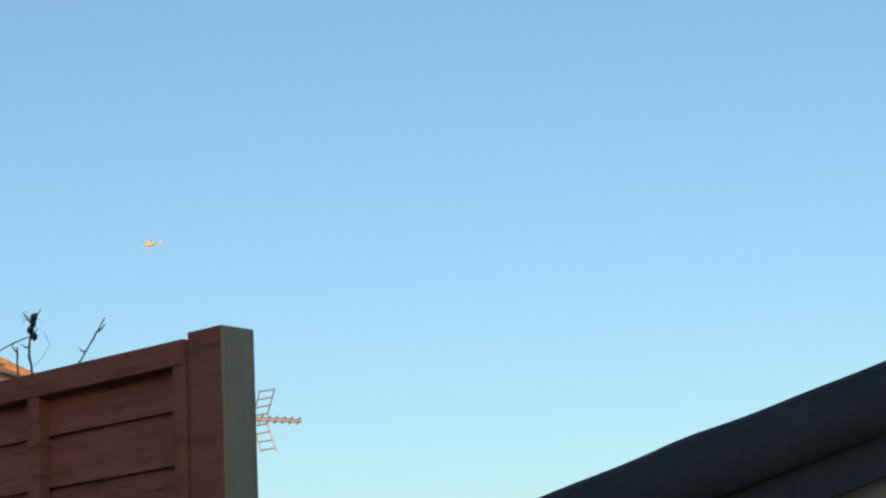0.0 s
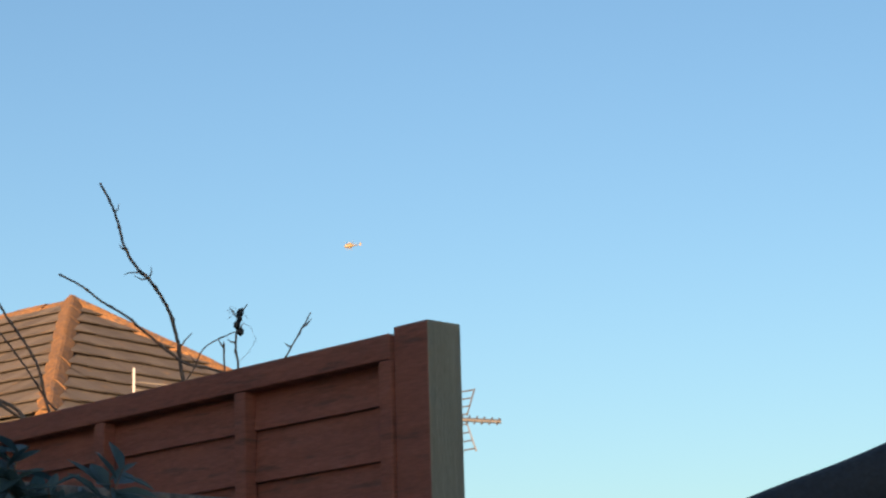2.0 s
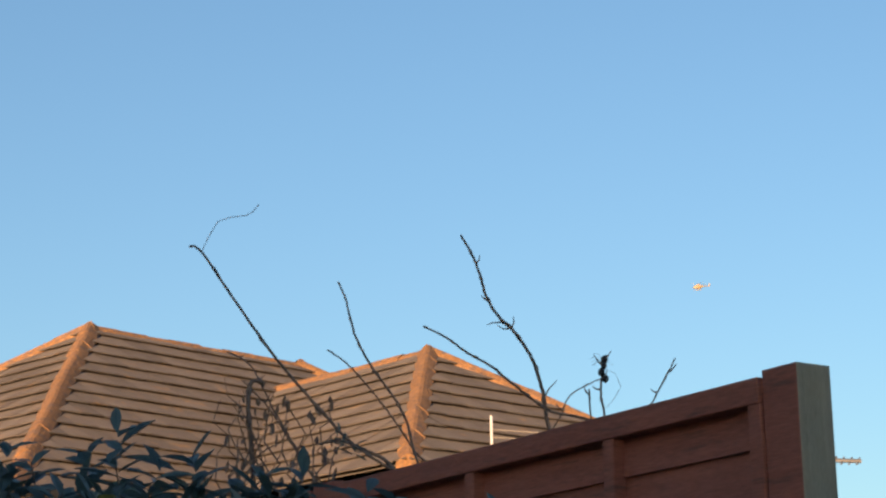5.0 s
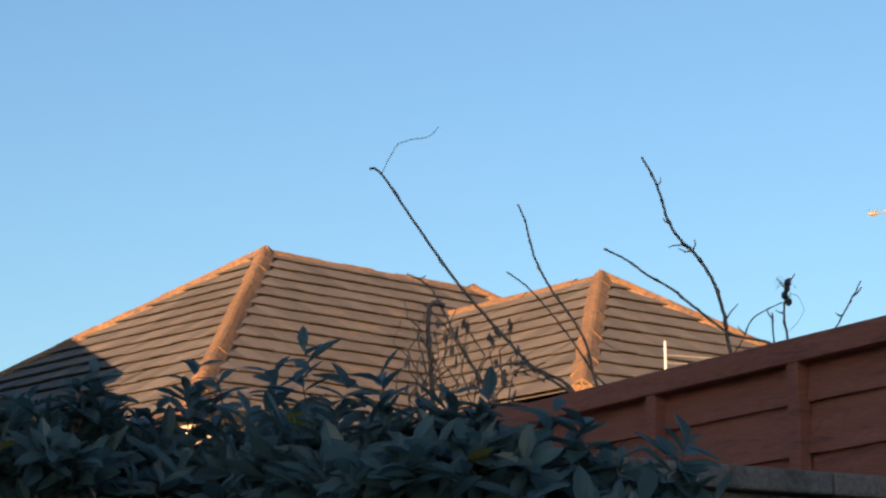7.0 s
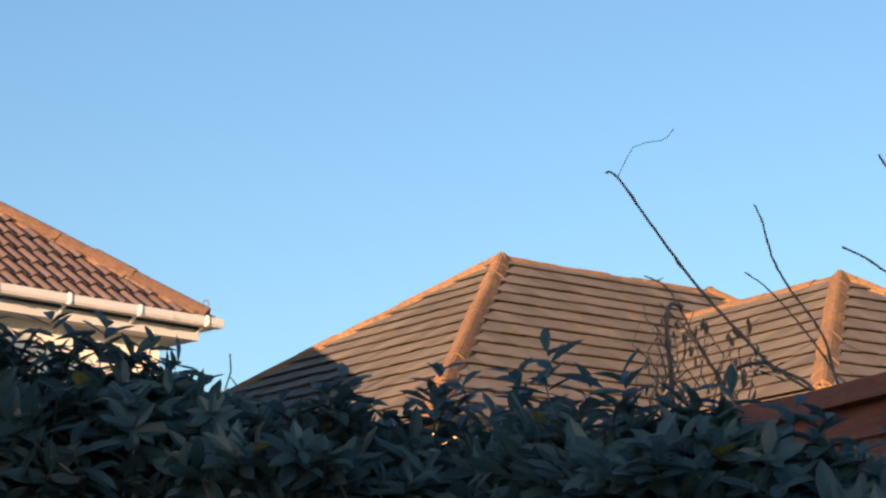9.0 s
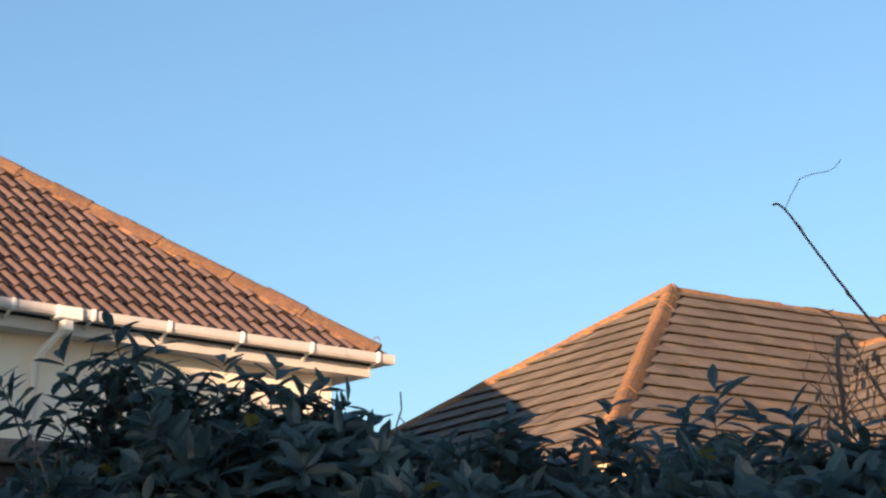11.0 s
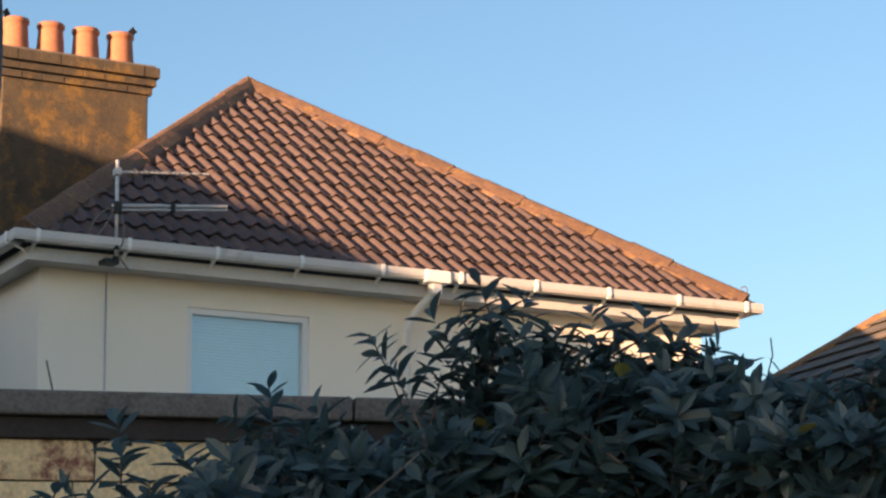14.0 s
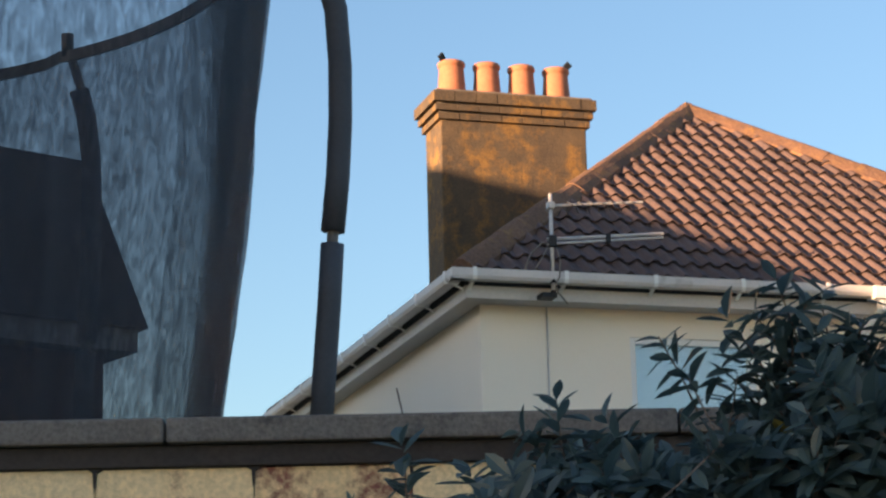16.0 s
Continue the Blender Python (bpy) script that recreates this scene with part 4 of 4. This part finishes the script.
# ---- bare branches behind the fence ----
def bare_branch(name, pts, r0, r1, label, twigs=0, seed=0, spurs=(), leafy=None):
    """A knobbly bare shoot from its tip down to its foot, which carries on to the ground; spurs: side twigs by their points."""
    rnd = random.Random(seed)
    pts = [Vector(p) for p in pts][::-1]
    pts = [pts[0] + (pts[0] - pts[1]).normalized() * 0.3] + pts
    foot = Vector((pts[0].x + 0.02, pts[0].y + 0.05, 0))
    th = thing(name, Matrix.Translation(foot), label, "branch", group="bare shoots")
    fine = []
    allp = [foot, foot.lerp(pts[0], 0.5) + Vector((0.02, 0, 0))] + pts
    for i in range(len(allp) - 1):
        p0, p1, p2, p3 = allp[max(i - 1, 0)], allp[i], allp[i + 1], allp[min(i + 2, len(allp) - 1)]
        for k in range(8):
            u = k / 8
            fine.append(0.5 * ((2 * p1) + (p2 - p0) * u + (2 * p0 - 5 * p1 + 4 * p2 - p3) * u * u + (3 * p1 - p0 - 3 * p2 + p3) * u ** 3))
    fine.append(allp[-1])
    n = len(fine)
    rad = [0.53 * (r0 + (r1 - r0) * i / n) * (1.4 if i % 9 == 0 else 1.0) for i in range(n)]
    loc = [p - foot + Vector((rnd.uniform(-.0015, .0015), rnd.uniform(-.0015, .0015), 0)) for p in fine]
    part("stem", tube(bmesh.new(), loc, rad, 6), "bark", th, smooth=True)
    for k in range(twigs):
        i = int(n * (0.62 + 0.34 * (k + rnd.random() * 0.6) / max(1, twigs)))
        p = loc[min(i, n - 2)]
        L = rnd.uniform(0.02, 0.045)
        d = Vector((rnd.choice((-1, 1)) * rnd.uniform(0.4, 1), rnd.uniform(-.3, .3), rnd.uniform(0.2, 1))).normalized()
        part("twig", tube(bmesh.new(), [p, p + d * L * 0.5 + Vector((0, 0, -0.004)), p + d * L], [0.003, 0.0022, 0.001], 5), "bark", th)
    for line_ in spurs:
        q = [Vector(p) - foot for p in line_]
        part("twig", tube(bmesh.new(), q, [0.0032 - 0.002 * i / (len(q) - 1) for i in range(len(q))], 5), "bark", th)
    if leafy:
        vs, fs, sv = [], [], []
        for k in range(5):
            p = Vector(leafy) - foot + Vector((rnd.uniform(-.03, .05), rnd.uniform(-.02, .02), rnd.uniform(-.05, .05)))
            shoot(vs, fs, sv, p, Vector((rnd.uniform(-.4, .6), -0.3, 1)), rnd, 5, 0.55)
        mesh_part("leaves", vs, fs, "leaf", th)


bare_branch("bare_branch", [(-0.118, 6.908, 2.957), (-0.079, 6.909, 2.937), (0.05, 6.909, 2.743), (0.172, 6.908, 2.571), (0.362, 6.901, 2.347)], 0.012, 0.006, "long bare knobbly shoot bent at its tip above the fence", 0, 1)
bare_branch("bare_branch", [(0.275, 6.88, 2.322), (0.362, 6.88, 2.329), (0.491, 6.87, 2.248)], 0.012, 0.006, "short bare shoot with a few leaves arching over the fence", 1, 2, leafy=(0.372, 6.87, 2.345))
bare_branch("bare_branch", [(0.345, 6.895, 2.84), (0.368, 6.895, 2.787), (0.381, 6.895, 2.729), (0.401, 6.895, 2.657), (0.442, 6.895, 2.576), (0.503, 6.895, 2.486), (0.547, 6.895, 2.409), (0.574, 6.895, 2.3)], 0.010, 0.005, "slender bare shoot above the fence", 0, 3)
bare_branch("bare_branch", [(0.313, 6.945, 2.633), (0.38, 6.945, 2.581), (0.453, 6.945, 2.496), (0.513, 6.945, 2.415), (0.582, 6.945, 2.308)], 0.008, 0.004, "thin leaning bare shoot above the fence", 0, 4)
bare_branch("bare_branch", [(0.685, 6.41, 2.863), (0.719, 6.41, 2.802), (0.742, 6.41, 2.733), (0.757, 6.41, 2.675), (0.794, 6.41, 2.613), (0.829, 6.41, 2.58), (0.88, 6.41, 2.503), (0.908, 6.41, 2.419), (0.923, 6.41, 2.316)], 0.012, 0.006, "tall bare branch with knots and spurs above the fence", 0, 5,
            spurs=[[(0.826, 6.41, 2.582), (0.805, 6.40, 2.577), (0.785, 6.40, 2.588)], [(0.822, 6.41, 2.585), (0.80, 6.42, 2.602), (0.772, 6.42, 2.600), (0.758, 6.42, 2.594)], [(0.828, 6.41, 2.583), (0.836, 6.41, 2.60), (0.834, 6.41, 2.617)],
                   [(0.728, 6.41, 2.777), (0.738, 6.41, 2.786), (0.741, 6.41, 2.802)], [(0.762, 6.41, 2.664), (0.748, 6.40, 2.668), (0.742, 6.40, 2.678)], [(0.920, 6.41, 2.382), (0.933, 6.41, 2.402), (0.955, 6.41, 2.426)]])
bare_branch("bare_branch", [(0.568, 6.37, 2.579), (0.633, 6.37, 2.545), (0.691, 6.37, 2.502), (0.758, 6.37, 2.462), (0.818, 6.37, 2.412), (0.909, 6.37, 2.338)], 0.009, 0.005, "arching bare branch leaning over the fence", 0, 6,
            spurs=[[(0.80, 6.37, 2.427), (0.785, 6.37, 2.442), (0.776, 6.37, 2.455)]])
bare_branch("bare_branch", [(1.005, 5.879, 2.386), (1.007, 5.878, 2.358), (0.996, 5.88, 2.297), (1.002, 5.879, 2.228)], 0.007, 0.005, "upright twig topped by a dried seed head", 4, 7)
bare_branch("bare_branch", [(0.994, 5.88, 2.325), (0.918, 5.892, 2.285), (0.878, 5.898, 2.21)], 0.005, 0.003, "curved twig beside the dried seed head", 1, 8)
bare_branch("bare_branch", [(0.958, 5.836, 2.289), (0.96, 5.835, 2.22)], 0.006, 0.004, "short upright twig above the fence", 2, 9)
bare_branch("bare_branch", [(1.147, 5.599, 2.324), (1.085, 5.61, 2.215)], 0.007, 0.003, "short leaning twig near the fence post", 3, 10)
bare_branch("bare_branch", [(0.0, 7.1, 2.66), (0.077, 7.05, 2.60), (0.15, 7.03, 2.45), (0.26, 7.0, 2.25)], 0.009, 0.004, "bent dead stem in a tangle over the fence", 4, 11)
bare_branch("bare_branch", [(0.115, 7.009, 2.54), (0.077, 7.009, 2.545), (0.066, 7.0, 2.47), (0.072, 7.0, 2.36)], 0.016, 0.014, "thick broken dead stem in a tangle", 3, 12)
bare_branch("bare_branch", [(0.05, 7.009, 2.55), (0.138, 7.008, 2.45), (0.19, 7.0, 2.36), (0.278, 7.005, 2.22)], 0.007, 0.004, "dead climbing stem in a tangle", 5, 13)


def tangle():
    """Fine dead climber stems with shrivelled leaves among the dead shoots."""
    rnd = random.Random(31)
    th = thing("dead_climber", pose(0.17, 7.0, 2.2), "tangle of dead brown climber stems above the fence", "climber")
    bm = bmesh.new()
    for k in range(22):
        a = Vector((rnd.uniform(-0.16, 0.16), rnd.uniform(-.05, .05), rnd.uniform(-0.1, 0.1)))
        pts = [a]
        for j in range(5):
            pts.append(pts[-1] + Vector((rnd.uniform(-.05, .05), rnd.uniform(-.02, .02), rnd.uniform(0.02, 0.075))))
        tube(bm, pts, [0.004, 0.0035, 0.003, 0.003, 0.002, 0.0015], 4, False)
    tube(bm, [(0, 0, -2.2), (0.02, 0, -1), (0, 0, 0)], 0.012, 6)
    tagged(part("stem_tangle", bm, "bark", th), kind="stuff")
    vs, fs = [], []
    for k in range(46):
        p = Vector((rnd.uniform(-0.17, 0.17), rnd.uniform(-.06, .03), rnd.uniform(-0.02, 0.30)))
        leaf(vs, fs, p, Vector((rnd.uniform(-.4, .4), rnd.uniform(-.3, .3), -1)), Vector((0, 1, 0.2)), rnd.uniform(0.025, 0.05), rnd.uniform(0.008, 0.018), rnd)
    mesh_part("dead_leaves", vs, fs, "bark", th, "stuff")


tangle()


def seed_head():
    rnd = random.Random(5)
    th = thing("seed_head", pose(1.006, 5.878, 2.345), "dark dried seed head with wispy stalks on a twig", "seed head")
    bm = bmesh.new()
    for k in range(7):
        p = Vector((rnd.uniform(-.007, .009), rnd.uniform(-.006, .006), rnd.uniform(-0.02, 0.045)))
        bmesh.ops.create_icosphere(bm, subdivisions=1, radius=rnd.uniform(0.006, 0.011), matrix=Matrix.Translation(p) @ Matrix.Diagonal((1, 1, 1.3, 1)))
    part("seeds", bm, "black_plastic", th)
    bm = bmesh.new()
    for k in range(6):
        d = Vector((rnd.uniform(-1, 1), rnd.uniform(-.3, .3), rnd.uniform(-.4, .8))).normalized() * rnd.uniform(0.02, 0.045)
        tube(bm, [(0, 0, 0.02), d * 0.5 + Vector((0, 0, 0.03)), d + Vector((0, 0, 0.015))], 0.0005, 4, False)
    tube(bm, [(0.0, 0, 0.01), (0.03, 0, -0.005), (0.045, 0, -0.04), (0.025, 0, -0.075), (-0.0, 0, -0.10)], 0.0006, 4, False)
    part("stalks", bm, "bark", th)


seed_head()


def whip():
    th = thing("thin_whip", pose(-0.08, 6.908, 2.94), "hair-thin dry whip waving from a branch tip", "twig")
    part("stem", tube(bmesh.new(), [(0, 0, 0), (0.02, 0, 0.045), (0.05, 0, 0.098), (0.09, 0, 0.112), (0.14, 0, 0.118), (0.16, 0, 0.130), (0.18, 0, 0.155)], 0.0013, 5), "bark", th)


whip()


def thin_stick(x, y, z0, z1, bend, curl, label):
    th = thing("thin_stick", pose(x, y, 0), label, "stick")
    part("stem", tube(bmesh.new(), [(0, 0, 0), (0.0, 0, z0), (bend * 0.3 - curl, 0, z0 * 0.7 + z1 * 0.3), (bend * 0.65 + curl, 0, z0 * 0.35 + z1 * 0.65), (bend, 0, z1)], 0.003, 5), "bark", th)


thin_stick(-1.50, 7.85, 2.38, 2.56, 0.01, 0.008, "thin dry stalk standing behind the hedge")
thin_stick(-3.41, 6.11, 2.2, 2.34, -0.035, 0.0, "thin leaning stalk behind the garden wall")


# ---- aerials ----
def yagi(parent, a, b, n, l0, l1, axis, r=0.006, mat="alu"):
    """A boom from a to b with n cross elements along the axis."""
    a, b, axis = Vector(a), Vector(b), Vector(axis).normalized()
    boom = part("boom", tube(bmesh.new(), [a, b], r * 1.7, 6), mat, parent)
    for i in range(n):
        p = a.lerp(b, (i + 0.6) / n)
        L = l0 + (l1 - l0) * i / n
        part("element", tube(bmesh.new(), [p - axis * L, p + axis * L], r * 0.8, 5), mat, boom)
    return boom


def roof_aerial():
    """The pair of aerials on a short mast at the cream house's eave."""
    th = thing("tv_aerial", B_MAT @ pose(0.768, -0.10, B_EAVE - 0.12), "grey television aerial with two booms on a short mast", "aerial")
    part("mast", tube(bmesh.new(), [(0, 0, -0.05), (0, 0, 0.80)], 0.016, 10), "alu", th, smooth=True)
    part("mast_sleeve", tube(bmesh.new(), [(0, 0, 0.02), (0, 0, 0.10)], 0.027, 10), "black_plastic", th, smooth=True)
    # the upper boom with short folded elements
    boom = part("boom", tube(bmesh.new(), [(-0.03, 0, 0.695), (0.84, 0.0, 0.77)], 0.011, 8), "alu", th)
    for k in range(7):
        x = 0.16 + 0.095 * k
        z = 0.695 + 0.086 * (x + 0.03)
        q = 0.072 - 0.004 * k
        part("element", tube(bmesh.new(), [(x + 0.02, -q, z - q * 0.3), (x - 0.012, -q * 0.4, z + q * 0.25), (x - 0.012, q * 0.4, z - q * 0.3), (x + 0.02, q, z - q * 0.9)], 0.006, 6), "aerial", boom, smooth=True)
    # the lower boom is a pair of tubes
    part("boom", tube(bmesh.new(), [(-0.05, -0.02, 0.395), (1.01, -0.02, 0.497)], 0.014, 8), "alu", th)
    part("boom", tube(bmesh.new(), [(-0.05, -0.02, 0.355), (1.01, -0.02, 0.463)], 0.011, 8), "alu", th)
    part("clamp", boxes((-0.035, -0.05, 0.33, 0.03, 0.03, 0.43), bevel=0.006), "black_plastic", th)
    part("clamp", boxes((0.48, -0.045, 0.39, 0.52, 0.01, 0.465), bevel=0.004), "black_plastic", th)
    part("clamp", boxes((-0.03, -0.035, 0.665, 0.028, 0.03, 0.725), bevel=0.006), "alu", th)
    part("bracket", boxes((-0.10, -0.01, -0.10, 0.03, 0.14, -0.06), (-0.018, -0.02, -0.09, 0.018, 0.02, -0.04)), "black_plastic", th)
    part("cable", tube(bmesh.new(), [(0.01, -0.02, 0.36), (-0.10, -0.03, 0.36), (-0.19, 0.0, 0.27), (-0.23, 0.02, 0.16), (-0.23, 0.03, 0.10)], 0.008, 6), "alu_dull", th, smooth=True)
    part("cable", tube(bmesh.new(), [(-0.04, -0.02, 0.34), (-0.08, -0.03, 0.26), (-0.14, 0.0, 0.16), (-0.20, 0.02, 0.06)], 0.007, 6), "alu_dull", th, smooth=True)
    part("cable", tube(bmesh.new(), [(0.03, -0.02, 0.34), (0.06, -0.03, 0.22), (0.05, -0.03, 0.08), (0.01, -0.03, 0.0), (0.03, -0.04, -0.07), (0.10, 0.05, -0.09), (0.17, 0.13, -0.12)], 0.007, 6), "alu_dull", th, smooth=True)


roof_aerial()


def small_aerial():
    th = thing("tv_aerial", pose(2.58, 22.30, 4.55, 0, 0, 0), "small pale aerial on a white mast by the brown roof", "aerial")
    part("mast", tube(bmesh.new(), [(0, 0, -4.55), (0, 0, 0.64)], 0.014, 8), "gutter", th, smooth=True)
    yagi(th, (0.0, 0, 0.50), (0.62, -0.06, 0.44), 7, 0.09, 0.05, (0.15, 1, 0.25), 0.0045, "alu_dull")
    yagi(th, (0.0, 0, 0.42), (0.50, -0.06, 0.38), 2, 0.09, 0.05, (0.15, 1, 0.25), 0.004, "alu_dull")


small_aerial()


def far_aerial():
    th = thing("tv_aerial", pose(11.22, 42.5, 0), "distant television aerial with a grid reflector on a tall mast", "aerial")
    part("mast", tube(bmesh.new(), [(-0.35, 0, 0), (-0.35, 0, 8.0)], 0.035, 8), "aerial", th)
    yagi(th, (-0.35, 0.07, 7.95), (0.80, -0.2, 7.86), 8, 0.17, 0.12, (0.45, 0.7, 0.62), 0.024, "aerial")
    for s in (1, -1):
        f = new("reflector")
        f.parent = th
        for k in range(4):
            z = 7.90 + s * (0.10 + 0.16 * k)
            x = 0.02 + 0.05 * k
            part("rod", tube(bmesh.new(), [(x - 0.12, 0.1, z), (x + 0.12, -0.12, z + 0.02)], 0.015, 5), "aerial", f)
        part("rod", tube(bmesh.new(), [(-0.10, 0.1, 7.90 + s * 0.08), (0.06, 0.1, 7.90 + s * 0.62)], 0.015, 5), "aerial", f)
        part("rod", tube(bmesh.new(), [(0.13, -0.12, 7.90 + s * 0.08), (0.30, -0.12, 7.90 + s * 0.62)], 0.015, 5), "aerial", f)


far_aerial()


# ---- small things on the cream house ----
def curl_wire():
    th = thing("wire", B_MAT @ pose(B_W - 0.08, 0.0, B_EAVE + 0.02), "curled wire sticking up from the gutter's end", "wire")
    part("strand", tube(bmesh.new(), [(0, 0, 0), (0.02, 0, 0.10), (0.05, 0, 0.16), (0.10, 0, 0.17), (0.12, 0, 0.14), (0.10, 0, 0.11)], 0.006, 6), "bark", th, smooth=True)


def wall_cable():
    th = thing("wall_cable", B_MAT @ pose(0.845, 0.31, 0), "cream cable clipped down the rendered wall", "cable")
    part("strand", tube(bmesh.new(), [(0, 0, 0.1), (0.004, 0, 2), (-0.004, 0, 3.6), (0, 0, B_EAVE - 0.2)], 0.007, 6), "soffit", th, smooth=True)


curl_wire()
wall_cable()


# ---- helicopter far off in the sky ----
def helicopter():
    az, r = radians(-12.0), 1250.0
    th = thing("helicopter", pose(-math.sin(az) * r, math.cos(az) * r, 1.15 + math.tan(radians(13.2)) * r, 0, 0, 180), "pale yellow helicopter far off in the evening sky", "helicopter")
    bm = bmesh.new()
    rings = []
    for x, rr, z in ((-3.2, 0.1, -0.2), (-2.8, 0.7, -0.1), (-1.5, 1.15, 0.1), (0.6, 1.2, 0.2), (1.8, 0.85, 0.4), (2.6, 0.35, 0.6), (6.2, 0.2, 0.9), (6.5, 0.05, 0.9)):
        rings.append([bm.verts.new((-x, rr * math.cos(a), z + rr * math.sin(a))) for a in (i * math.pi / 8 for i in range(16))])
    for a, b in zip(rings, rings[1:]):
        for i in range(16):
            bm.faces.new((a[i], a[(i + 1) % 16], b[(i + 1) % 16], b[i]))
    part("fuselage", bm, "heli", th, smooth=True)
    part("tail_fin", boxes((-6.6, -0.08, 0.5, -5.8, 0.08, 2.3), bevel=0.05), "heli", th)
    part("tail_rotor", boxes((-6.5, 0.15, 0.6, -6.3, 0.2, 2.4)), "heli", th)
    part("mast", boxes((-0.5, -0.3, 1.2, 0.6, 0.3, 1.9), bevel=0.1), "heli", th)
    for k in range(4):
        ob = part("rotor_blade", boxes((0.2, -0.14, 1.9, 5.2, 0.14, 1.94)), "alu", th)
        ob.matrix_basis = pose(0, 0, 0, 0, 0, 20 + 90 * k)
    for s in (1, -1):
        part("skid", tube(bmesh.new(), [(2.2, s * 1.1, -1.5), (-1.6, s * 1.1, -1.5)], 0.09, 6), "heli", th)
        part("strut", tube(bmesh.new(), [(0.3, s * 1.1, -1.5), (0.3, s * 0.7, -0.7)], 0.08, 6), "heli", th)


helicopter()


# ---- unseen houses added behind and beside the camera, whose roofs shade the gardens ----
def shading_house(label, u0, u1, y0, y1, crest):
    """An unseen plain house, added to cast shade, turned towards the evening sun; crest: its skyline as (across, height
    where its shadow starts).
    """
    h = thing("house", pose(0, 0, 0, 0, 0, -SUN_AZ), label, "house")
    lift = -y1 * math.tan(radians(SUN_EL))
    low = min(z for _, z in crest) + lift
    part("wall", boxes((u0, y0, 0, u1, y1 - 0.3, low - 0.1)), "brick_house", h)
    prof = [(u0, low - 0.1), (u1, low - 0.1)] + [(x, z + lift) for x, z in crest]
    part("roof", prism(bmesh.new(), prof, Matrix.Translation((0, y0, 0)), Matrix.Translation((0, y1, 0))), "dark_roof", h)


shading_house("unseen plain brick house added behind the garden to shade it", -10.8, 8.0, -38.0, -30.0, [(8.0, 4.1), (-4.5, 4.1), (-5.0, 4.8), (-10.8, 4.8)])
shading_house("unseen plain brick house beside the garden, its sloping roof added to cast shade", -26.0, -10.9, -9.0, -2.0,
              [(-10.9, 5.2), (-14.0, 6.86), (-15.7, 7.75), (-18.0, 8.56), (-20.0, 9.2), (-26.0, 9.2)])
